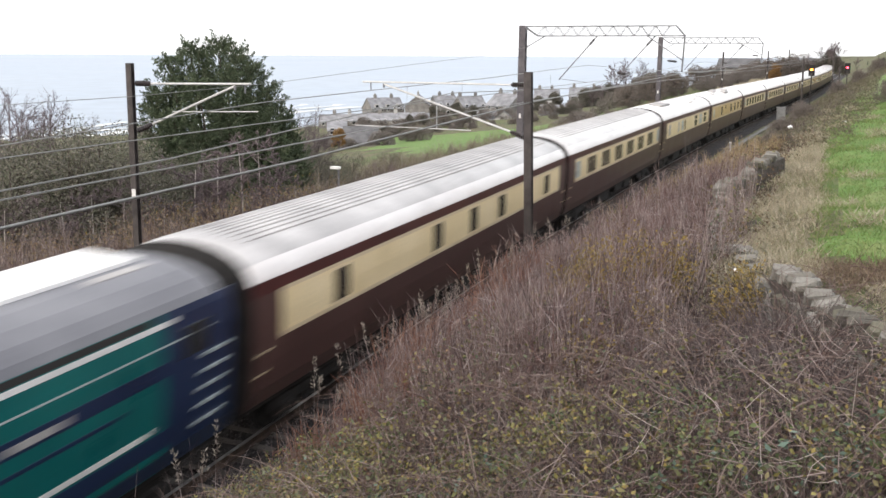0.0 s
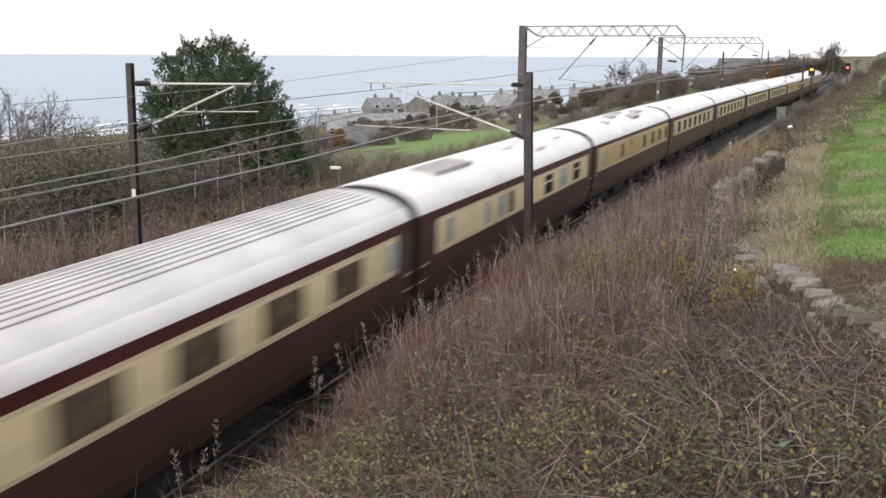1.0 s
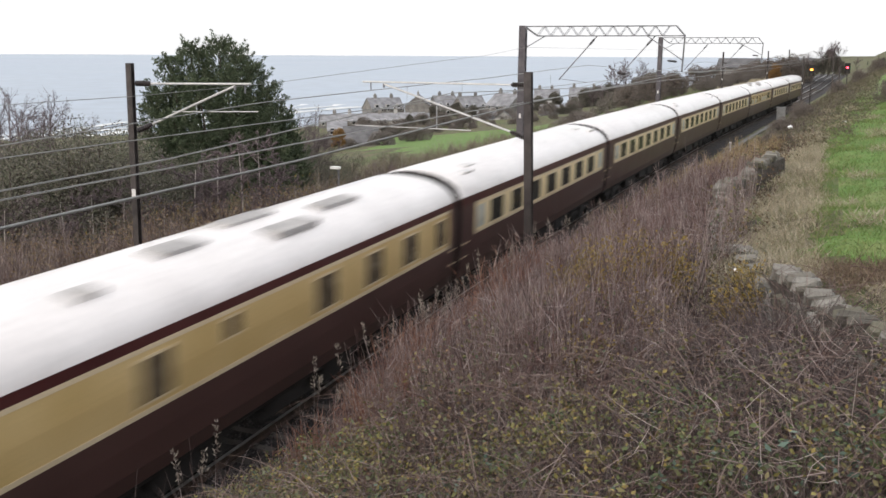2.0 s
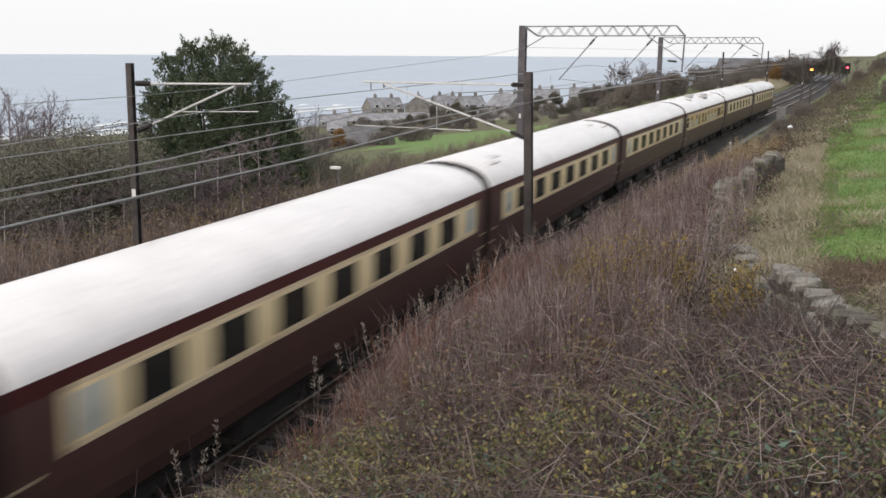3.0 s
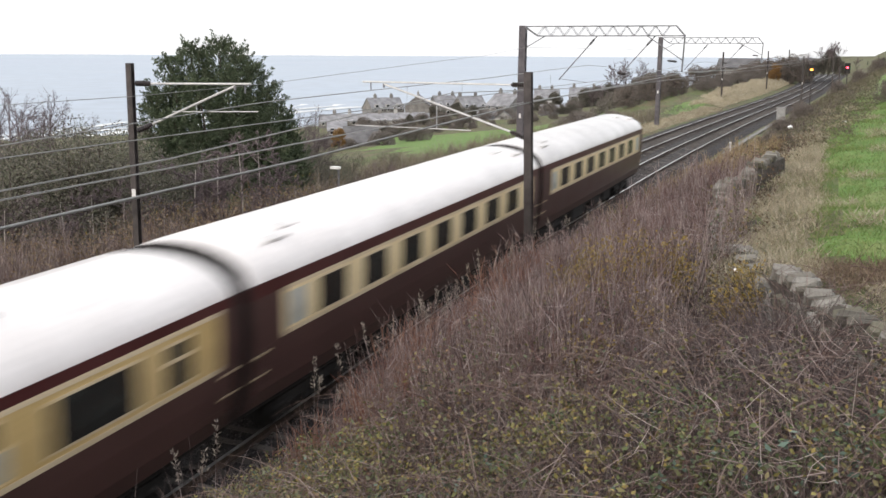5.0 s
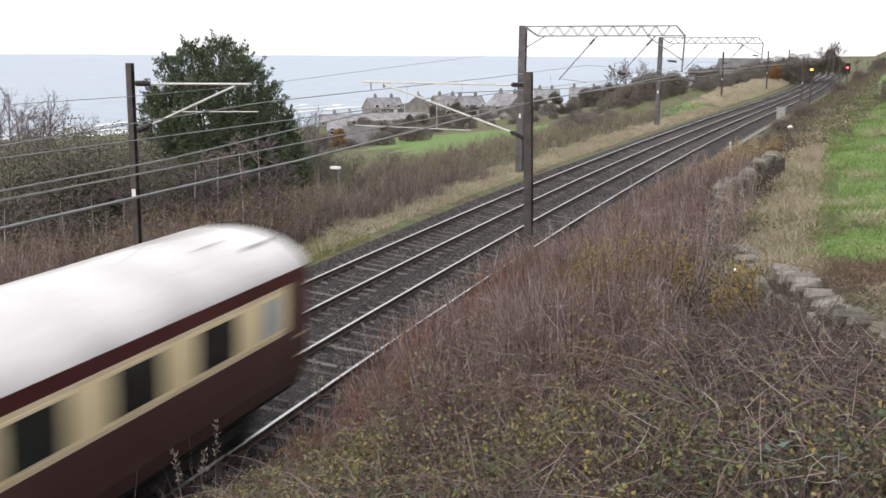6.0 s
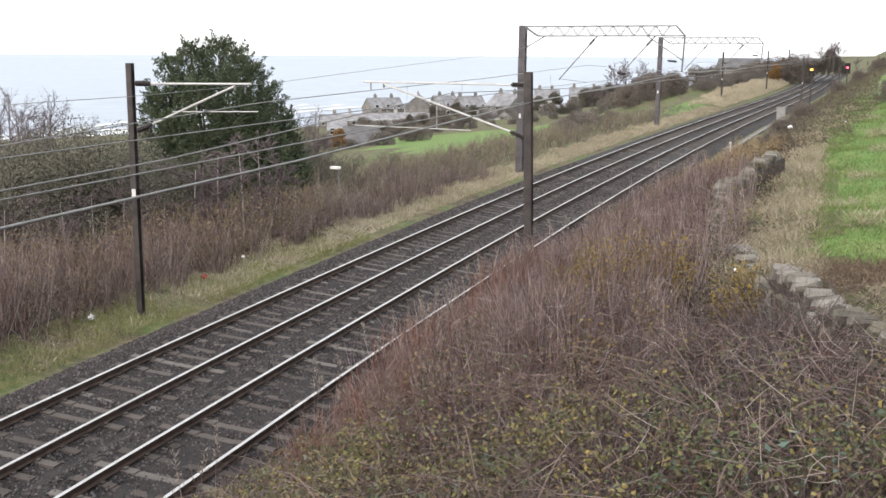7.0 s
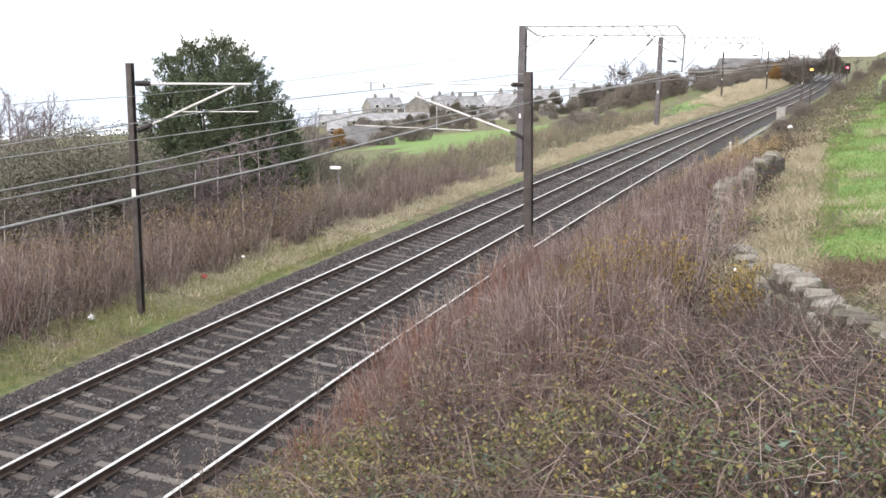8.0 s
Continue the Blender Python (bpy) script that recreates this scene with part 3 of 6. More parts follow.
def shell(name, section, y0, y1, material, parent, label=""):
    """A body band on both sides: the section as a skin with thickness, one part a side."""
    for sg in (1, -1):
        skin = [(sg * x, z) for x, z in section] + [(sg * (x - 0.05), z) for x, z in section[::-1]]
        v, f = sweep(skin, y0, y1, closed=True)
        bm = bmesh.new()
        vs = [bm.verts.new(c) for c in v]
        for q in f:
            bm.faces.new([vs[i] for i in q])
        part(name, bm, material, parent, label)


def wheelset(bogie, y):
    bm = bmesh.new()
    for sg in (-1, 1):
        rod(bm, (sg * 0.70, y, 0.46), (sg * 0.83, y, 0.46), 0.46, 20)
    rod(bm, (-0.7, y, 0.46), (0.7, y, 0.46), 0.08, 10)
    return part("wheelset", bm, M_UNDER, bogie)


def bogie(coach, y):
    bm = bmesh.new()
    for sg in (-1, 1):
        box(bm, sg * 1.02 - 0.07, sg * 1.02 + 0.07, y - 1.75, y + 1.75, 0.5, 0.72, 0.03)
        for d in (-1.3, 1.3):
            box(bm, sg * 1.05 - 0.12, sg * 1.05 + 0.12, y + d - 0.2, y + d + 0.2, 0.3, 0.6, 0.04)
        box(bm, sg * 1.05 - 0.1, sg * 1.05 + 0.1, y - 0.35, y + 0.35, 0.38, 0.85, 0.05)
    box(bm, -0.9, 0.9, y - 0.25, y + 0.25, 0.5, 0.8, 0.03)
    b = part("bogie", bm, M_UNDER, coach, "sooty black steel bogie")
    wheelset(b, y - 1.3)
    wheelset(b, y + 1.3)


def window(coach, y, w, z0, z1, kind, side):
    glass = {"dark": M_PANE, "frost": M_FROST, "curtain": M_CURTAIN, "vent": M_VENT, "bar": M_PANE, "barfrost": M_FROST}[kind]
    fr = side_panel("window", coach, y, w, z0, z1, M_GOLD if kind in ("dark", "curtain", "bar", "barfrost") else M_CREAM, side, 0.008, thick=0.04)
    side_panel("pane", fr, y, w - 0.07, z0 + 0.04, z1 - 0.04, glass, side, 0.013, thick=0.02)
    if kind in ("bar", "barfrost"):
        zm = z0 + 0.62 * (z1 - z0)
        side_panel("glazing_bar", fr, y, w - 0.04, zm - 0.03, zm + 0.03, M_GOLD, side, 0.02, thick=0.02)


def coach(i, windows, ribbed, mk1, vents):
    length = FRONT[i + 1] - FRONT[i]
    h = length / 2 - 0.28
    name = "dining_coach" if not mk1 else "kitchen_coach"
    label = "umber and cream railway carriage with a ribbed grey roof" if ribbed else ("yellow-cream and brown kitchen carriage with frosted windows and roof hatches" if mk1 else "umber and cream railway carriage with a pale grey roof")
    ob = thing(name, pose(0, 0, 0), label, "railway coach", "coaches of the train")
    cream = M_CREAM_OLD if mk1 else M_CREAM
    cream_h = h - (0.55 if mk1 else 1.0)
    lo, hi = (2.12, 3.09) if mk1 else (2.17, 3.03)
    low = [q for q in SIDE if q[1] < lo] + [(side_x(lo), lo)]
    mid = [(side_x(lo), lo), (side_x(2.6), 2.6), (side_x(hi), hi)]
    top = [(side_x(hi), hi), (1.335, 3.27)]
    shell("lower_body_side", low, -h, h, M_BROWN, ob, "umber brown lower panels")
    shift = 0.0 if mk1 or ribbed else 0.16
    shell("window_band", mid, -cream_h + shift, cream_h + shift, cream, ob, "cream window band")
    for sg in (-1, 1):
        for side_sign in (-1, 1):
            side_panel("end_panel", ob, (sg * (cream_h + h) + shift) / 2, h - cream_h - sg * shift, lo, hi, M_BROWN, side_sign, 0.0, thick=0.05)
    shell("cantrail", top, -h, h, M_MAROON, ob, "maroon cantrail band")
    # fine pale lining over and under the cream
    for sg in (-1, 1):
        side_panel("lining", ob, shift, 2 * cream_h, lo - 0.03, lo + 0.05, M_GOLD, sg, 0.004, thick=0.01)
        side_panel("lining", ob, shift, 2 * cream_h, hi - 0.05, hi + 0.02, M_GOLD, sg, 0.004, thick=0.01)
    # roof with thickness, its ends rounded down
    sec = ARCH + [(-x, z) for x, z in ARCH[-2::-1]]
    ys = [-h - 0.02, -h + 0.12, -h + 0.5, h - 0.5, h - 0.12, h + 0.02]
    sink = [0.16, 0.06, 0.0, 0.0, 0.06, 0.16]
    v, f, n = [], [], len(sec)
    for y, d in zip(ys, sink):
        v += [(x * (1 - 0.12 * d), y, z - d * (z - 3.27) / 0.63) for x, z in sec]
    f = [(k * n + j, k * n + j + 1, (k + 1) * n + j + 1, (k + 1) * n + j) for k in range(5) for j in range(n - 1)]
    base = len(v)
    v += [(1.3, -h, 3.25), (-1.3, -h, 3.25), (-1.3, h, 3.25), (1.3, h, 3.25)]
    f += [tuple(range(n))[::-1] + (base, base + 1)[::-1][::-1], tuple(5 * n + j for j in range(n)) + (base + 2, base + 3)]
    roof = link("roof", v, f, (M_ROOF_RIB if i else M_ROOF_DIM) if ribbed else (M_ROOF_RIB if i == 10 else M_ROOF), ob, "ribbed grey roof" if ribbed else "pale grey glossy roof", smooth=False)
    for pgon in roof.data.polygons:
        pgon.use_smooth = len(pgon.vertices) == 4
    if ribbed:
        # the smooth edge below the ribs is paler: sky reflection put into its colour
        roof.data.materials.append(M_ROOF)
        for k, pgon in enumerate(roof.data.polygons):
            if k < 5 * (n - 1) and k % (n - 1) in (0, 1, n - 3, n - 2):
                pgon.material_index = 1
    side = ARCH + [(-x, z) for x, z in ARCH[-2::-1]]
    if ribbed:
        arc = np.cumsum([0] + [math.dist(side[k], side[k + 1]) for k in range(n - 1)])
        for t in np.arange(0.9, arc[-1] - 0.9, 0.155):
            x, z = np.interp(t, arc, [a for a, _ in side]), np.interp(t, arc, [b for _, b in side])
            part("roof_rib", boxed(x - 0.022, x + 0.022, -h + 0.9, h - 0.9, z - 0.03, z + 0.013), M_RIB, ob)
    for y, x, w, l, t in vents:
        z = float(np.interp(abs(x), [a for a, _ in ARCH[::-1]], [b for _, b in ARCH[::-1]]))
        part("roof_vent", boxed(x - w / 2, x + w / 2, y - h - l / 2, y - h + l / 2, z - 0.06, z + t, 0.03), M_VENT if t > 0.06 else M_ROOF_RIB, ob, "grimy roof vent" if t > 0.06 else "")
    # ends, gangway, underframe
    for sg in (-1, 1):
        end = [(x, z) for x, z in SIDE] + ARCH[1:]
        end = [(x * 0.97, z - 0.03) for x, z in end]
        full = end + [(-x, z) for x, z in end[::-1][1:]]
        a, b = sweep(full, sg * h - 0.04, sg * h, closed=True)
        e = link("end_wall", a, b, M_UNDER, ob)
        part("gangway", boxed(-0.62, 0.62, *sorted((sg * (h - 0.02), sg * (h + 0.27))), 1.1, 3.35, 0.04), M_UNDER, ob, "black folding gangway bellows")
        for x in (-0.87, 0.87):
            bm = bmesh.new()
            rod(bm, (x, sg * h, 1.06), (x, sg * (h + 0.2), 1.06), 0.09, 10)
            rod(bm, (x, sg * (h + 0.2), 1.06), (x, sg * (h + 0.26), 1.06), 0.22, 14)
            part("buffer", bm, M_UNDER, ob)
        bogie(ob, sg * (h - 3.1))
    part("underframe", boxed(-1.22, 1.22, -h, h, 0.86, 1.02, 0.02), M_UNDER, ob)
    for y, l, z0 in ((-2.6, 2.4, 0.42), (0.8, 1.8, 0.5), (3.0, 1.6, 0.45)):
        part("equipment_box", boxed(-1.15, 1.15, y - l / 2, y + l / 2, z0, 0.9, 0.05), M_UNDER, ob)
    if windows is None:
        last = length - 3.64
        windows = [(last - 14.75, 0.62, "frost")] + [(last - 2.2 * k, 1.3, "dark") for k in range(7)] + [(last + 1.87, 0.7, "frost")]
    for y, w, kind in windows:
        for side_sign in (1, -1):
            z0, z1 = (2.24, 2.96)
            if kind == "small":
                window(ob, y - h - 0.28, w, 2.62, 3.0, "curtain", side_sign)
                continue
            if kind == "half":
                window(ob, y - h - 0.28, w, 2.2, 2.66, "frost", side_sign)
                continue
            window(ob, y - h - 0.28, w, z0, z1, kind, side_sign)
    # doors near both ends, with a rail
    for sg in (-1, 1):
        for side_sign in (-1, 1):
            d = side_panel("door", ob, sg * (h - 0.62), 0.66, 1.08, 2.1, M_BROWN, side_sign, 0.004, thick=0.03)
            side_panel("door_handle", d, sg * (h - 0.3), 0.3, 1.99, 2.03, M_GOLD, side_sign, 0.035, thick=0.02)
            side_panel("door_step", d, sg * (h - 0.25), 0.3, 1.6, 1.63, M_GOLD, side_sign, 0.035, thick=0.02)
    return ob


PLAIN = None
FIRST = [(3.87, 0.72, "dark"), (9.65, 0.72, "dark"), (12.61, 0.72, "dark"), (15.4, 0.72, "dark"), (20.94, 0.72, "dark")]
SECOND = [(1.7, 0.75, "frost")] + [(4.15 + 2.82 * k, 1.65, "curtain") for k in range(6)] + [(20.7, 0.7, "frost")]
THIRD = [(2.4, 0.7, "vent"), (5.73, 0.62, "vent"), (7.2, 0.8, "frost"), (8.2, 0.6, "curtain"), (12.92, 1.25, "bar"), (15.15, 1.25, "barfrost"), (17.3, 1.2, "bar")]
FOURTH = [(1.75, 0.7, "frost"), (6.1, 0.8, "curtain"), (8.3, 0.5, "small"), (11.95, 1.0, "curtain"), (14.4, 1.0, "curtain"), (16.6, 1.0, "curtain"), (18.8, 0.8, "curtain")]
NINTH = [(1.0, 1.1, "bar"), (2.75, 0.6, "small"), (2.55, 0.95, "half"), (4.9, 0.6, "small"), (4.75, 0.95, "half"), (6.0, 0.62, "curtain"), (7.8, 0.6, "curtain"), (9.1, 0.6, "curtain"), (10.6, 0.62, "small"), (10.6, 0.9, "half"), (12.3, 0.62, "small"), (12.3, 0.9, "half"), (14.0, 0.62, "small"), (14.0, 0.9, "half"), (16.3, 1.9, "dark"), (18.3, 0.7, "bar")]
# thin plates here stand for dark smudges near the roof ends, not vents
NO_VENTS, END_SMUDGES = [], [(1.7, 0.75, 0.35, 0.8, 0.02), (2.6, 0.5, 0.3, 0.7, 0.02), (18.6, 0.7, 0.35, 1.0, 0.02), (17.6, 0.3, 0.3, 0.8, 0.02)]
KITCHEN = [(5.2, 0.55, 0.4, 0.5, 0.065), (3.2, -0.2, 0.4, 0.5, 0.05), (8.2, 0.1, 0.5, 1.3, 0.065), (11.4, 0.65, 0.5, 1.7, 0.07), (11.2, -0.25, 0.4, 1.8, 0.07), (14.2, 0.3, 0.4, 1.8, 0.065)]
THIRD_ROOF = [(4.6, 0.2, 0.8, 3.0, 0.07), (10.8, 0.1, 0.5, 1.2, 0.03), (13.0, 0.7, 0.5, 1.0, 0.03), (16.5, 0.4, 0.5, 0.9, 0.03)]
LAYOUT = [(FIRST, True, False, NO_VENTS), (SECOND, True, False, NO_VENTS), (THIRD, False, False, THIRD_ROOF), (FOURTH, False, True, KITCHEN), (PLAIN, False, False, END_SMUDGES), (PLAIN, False, False, NO_VENTS), (PLAIN, False, False, END_SMUDGES), (PLAIN, False, False, NO_VENTS), (NINTH, False, True, KITCHEN), (PLAIN, False, False, END_SMUDGES), (PLAIN, False, False, END_SMUDGES)]


def loco():
    """The diesel at the head: teal sides with navy patches, grey roof, white stripe, dark rear end."""
    ob = thing("diesel_locomotive", pose(0, 0, 0), "teal and navy diesel locomotive with a pale grey roof", "locomotive")
    h = 9.9
    body = [(1.28, 0.95), (1.345, 1.25), (1.35, 2.2), (1.345, 2.9), (1.30, 3.3), (1.27, 3.42)]
    roof = [(1.27, 3.42), (1.2, 3.54), (1.02, 3.68), (0.75, 3.78), (0.4, 3.84), (0.0, 3.86)]
    full = body + roof[1:] + [(-x, z) for x, z in (body + roof[1:])[::-1][1:]]
    skin = [(x, z) for x, z in body] + [(x - 0.05, z) for x, z in body[::-1]]

    def flank(name, y0, y1, z0, z1, material, out, label):
        """A proud band on both flanks between two heights, following the body's slope."""
        zs = np.linspace(z0, z1, 4)
        xs = np.interp(zs, [q for _, q in body], [q for q, _ in body])
        sec = [(x + out, z) for x, z in zip(xs, zs)] + [(x - 0.02, z) for x, z in zip(xs[::-1], zs[::-1])]
        for sg in (1, -1):
            link(name, *sweep([(sg * float(x), float(z)) for x, z in sec], y0, y1, closed=True), material, ob, label)

    for sg in (1, -1):
        side = [(sg * x, z) for x, z in skin]
        link("body_side", *sweep(side, -h, h - 2.2, closed=True), M_TEAL, ob, "glossy teal side panels")
        link("cab_side", *sweep(side, h - 2.2, h - 0.15, closed=True), M_NAVY, ob, "navy blue cab side")
    sec = roof + [(-x, z) for x, z in roof[::-1][1:]]
    link("roof", *sweep(sec + [(-1.2, 3.36), (1.2, 3.36)], -h + 0.6, h - 0.5, closed=True), M_LOCO_ROOF, ob, "pale grey curved roof")
    part("roof_fairing", boxed(-1.0, 0.1, h - 4.4, h - 1.0, 3.78, 3.92, 0.06), M_WHITE, ob, "pale raised roof fairing")
    part("exhaust_hatch", boxed(0.2, 0.4, h - 2.6, h - 1.2, 3.8, 3.86, 0.03), M_RIB, ob)
    flank("grille_band", -h + 1, h - 2.4, 3.42 - 0.1, 3.41, M_UNDER, 0.008, "dark cantrail grille")
    flank("stripe", -h + 1, h - 1.9, 3.22, 3.3, M_WHITE, 0.008, "white cantrail stripe")
    flank("thin_line", -h + 1, h - 0.9, 2.93, 2.955, M_FROST, 0.006, "thin pale line")
    flank("colour_patch", -h + 1, h - 2.2, 2.45, 2.68, M_NAVY, 0.006, "navy blue band")
    flank("colour_patch", -h + 1, h - 3.2, 2.18, 2.24, M_NAVY, 0.006, "thin navy blue line")
    flank("stripe", -h + 1, h - 2.6, 1.66, 1.74, M_WHITE, 0.008, "white sill stripe")
    flank("lower_skirt", -h + 0.4, h - 2.2, 0.97, 1.62, M_NAVY, 0.004, "navy blue lower skirt")
    part("data_panel", boxed(1.34, 1.362, h - 5.6, h - 4.5, 2.5, 2.6), M_VENT, ob, "small grey plate")
    for sg in (-1, 1):
        x0, x1 = sorted((sg * 1.35, sg * 1.38))
        for k in range(5):
            part("grab_rail", boxed(x0, x1, h - 1.25 + 0.05 * k, h - 0.55 + 0.06 * k, 1.42 + 0.27 * k, 1.47 + 0.27 * k), M_FROST, ob, "white handrail")
    part("cab_window", boxed(1.31, 1.356, h - 1.6, h - 1.0, 2.6, 3.1, 0.02), M_PANE, ob)
    link("nose", *sweep([(x * 0.96, z) for x, z in full], h - 0.18, h - 0.02, closed=True), M_UNDER, ob, "black cab end")
    link("nose", *sweep([(x * 0.96, z) for x, z in full], -h - 0.02, -h + 0.3, closed=True), M_NAVY, ob, "navy cab end")
    part("windscreen", boxed(-1.0, 1.0, -h - 0.04, -h, 2.2, 2.9, 0.01), M_PANE, ob)
    part("underframe", boxed(-1.2, 1.2, -h, h, 0.8, 0.98, 0.02), M_UNDER, ob)
    part("fuel_tank", boxed(-1.2, 1.2, -2.5, 2.5, 0.3, 0.85, 0.1), M_UNDER, ob)
    for sg in (-1, 1):
        bogie(ob, sg * 6.6)
        for x in (-0.87, 0.87):
            bm = bmesh.new()
            rod(bm, (x, sg * h, 1.06), (x, sg * (h + 0.45), 1.06), 0.1, 10)
            rod(bm, (x, sg * (h + 0.4), 1.06), (x, sg * (h + 0.46), 1.06), 0.24, 14)
            part("buffer", bm, M_UNDER, ob)
    return ob


TRAIN = [(loco(), FRONT[0] - 10.2, 6.6)]
for i, (win, rib, mk1, vents) in enumerate(LAYOUT):
    TRAIN.append((coach(i, win, rib, mk1, vents), (FRONT[i] + FRONT[i + 1]) / 2, 7.0))


def ride(s, half):
    """Pose of a vehicle whose bogies stand at s - half and s + half on the canted track."""
    a, b = Vector(at(s - half, 0, 0)), Vector(at(s + half, 0, 0))
    d = (b - a).normalized()
    x = Vector((d.y, -d.x, 0)).normalized()
    x = (x - Vector((0, 0, CANT))).normalized()
    z = x.cross(d).normalized()
    x = d.cross(z)
    m = Matrix((x, d, z)).transposed().to_4x4()
    return Matrix.Translation((a + b) / 2) @ m


# the train's small gains and losses on an even pace, each half second
LAG = [0, 0.35, -0.5, 0.05, -0.3, -0.3, -0.4, 0, -0.6, 0, -0.3, -0.35, -0.35, -0.3, -0.3, -0.3, -0.3]


def motions():
    for ob, s, half in TRAIN:
        walk(ob, [(t, ride(max(s - SPEED * t + lag, -395.0 + half), half)) for t, lag in zip(np.arange(0, 8.01, 0.5), LAG)])


# ---- overhead line ----
def h_mast(s, o, top, foot=-0.5, lean=0.0, label="dark weathered steel overhead-line mast", width=0.23, lattice=False, material=None, plate=True):
    """An H-section steel mast: web, two flanges, foot plate; laced face where lattice."""
    ob = thing("line_mast", spot(s, o, 0) @ pose(0, 0, 0, 0, lean, 0), label, "mast", "overhead line masts")
    w = width / 2
    m = material or M_STEEL
    part("web", boxed(-0.012, 0.012, -w + 0.02, w - 0.02, foot, top), m, ob)
    part("flange", boxed(-w, w, -w, -w + 0.02, foot, top, 0.004), m, ob)
    part("flange", boxed(-w, w, w - 0.02, w, foot, top, 0.004), m, ob)
    part("foot_plate", boxed(-0.26, 0.26, -0.26, 0.26, foot - 0.15, foot + 0.05, 0.02), M_CONCRETE, ob)
    if plate:
        part("number_plate", boxed(-0.06, 0.06, -w - 0.012, -w - 0.002, 3.0, 3.28), M_WHITE, ob, "small white plate")
    if lattice:
        bm = bmesh.new()
        k, z, sg = 0, foot + 0.4, 1
        while z < top - 0.4:
            rod(bm, (w - 0.01, -sg * (w - 0.02), z), (w - 0.01, sg * (w - 0.02), z + 0.34), 0.014, 5)
            z, sg = z + 0.34, -sg
        part("lacing", bm, M_GALV, ob, "zigzag lacing bars")
    return ob


def tube(bm, a, b, r=0.03):
    rod(bm, a, b, r, 7)


def insulator(parent, a, b):
    """A stack of dark discs on a rod from a to b."""
    a, b = Vector(a), Vector(b)
    bm = bmesh.new()
    rod(bm, a, b, 0.035, 8)
    for k in range(7):
        c = a.lerp(b, 0.12 + 0.76 * k / 6)
        d = (b - a).normalized() * 0.02
        rod(bm, c - d, c + d, 0.085, 10, 0.06)
    part("insulator", bm, M_INSUL, parent, "dark ribbed insulator")


def cantilever(s, o, reach, z_top, z_low, arm):
    """A hinged bracket on a mast at (s, o) reaching sideways by reach: top tube, stay, drop bracket and steady arm."""
    ob = thing("wire_bracket", spot(s, o, 0), "pale tubular bracket arm carrying the overhead wires", "bracket", "overhead line brackets")
    g = 1 if reach > 0 else -1
    root = g * 0.16
    insulator(ob, (root, 0, z_top), (root + g * 0.5, 0, z_top))
    insulator(ob, (root, 0, z_low), (root + g * 0.5, 0, z_low + 0.2))
    bm = bmesh.new()
    tube(bm, (root + g * 0.5, 0, z_top), (reach, 0, z_top + 0.03))
    part("top_tube", bm, M_TUBE, ob)
    bm = bmesh.new()
    tube(bm, (root + g * 0.5, 0, z_low + 0.2), (reach * 0.87, 0, z_top - 0.03), 0.032)
    part("stay_tube", bm, M_TUBE, ob)
    bm = bmesh.new()
    tube(bm, (reach * 0.95, 0, z_top), (reach * 0.95, 0, z_top - 0.22), 0.02)
    tube(bm, (reach * 0.87, 0, z_top - 0.02), (reach * 0.87, 0, z_top - 0.14), 0.035)
    part("clamp", bm, M_GALV, ob)
    bm = bmesh.new()
    tube(bm, (reach * 0.35, 0, arm), (reach * 1.05, 0, arm + 0.06), 0.014)
    tube(bm, (reach * 0.55, 0, arm + 0.01), (reach * 0.55, 0, z_low + 0.2 + 0.45 * (z_top - z_low)), 0.014)
    part("steady_arm", bm, M_TUBE, ob)
    return ob


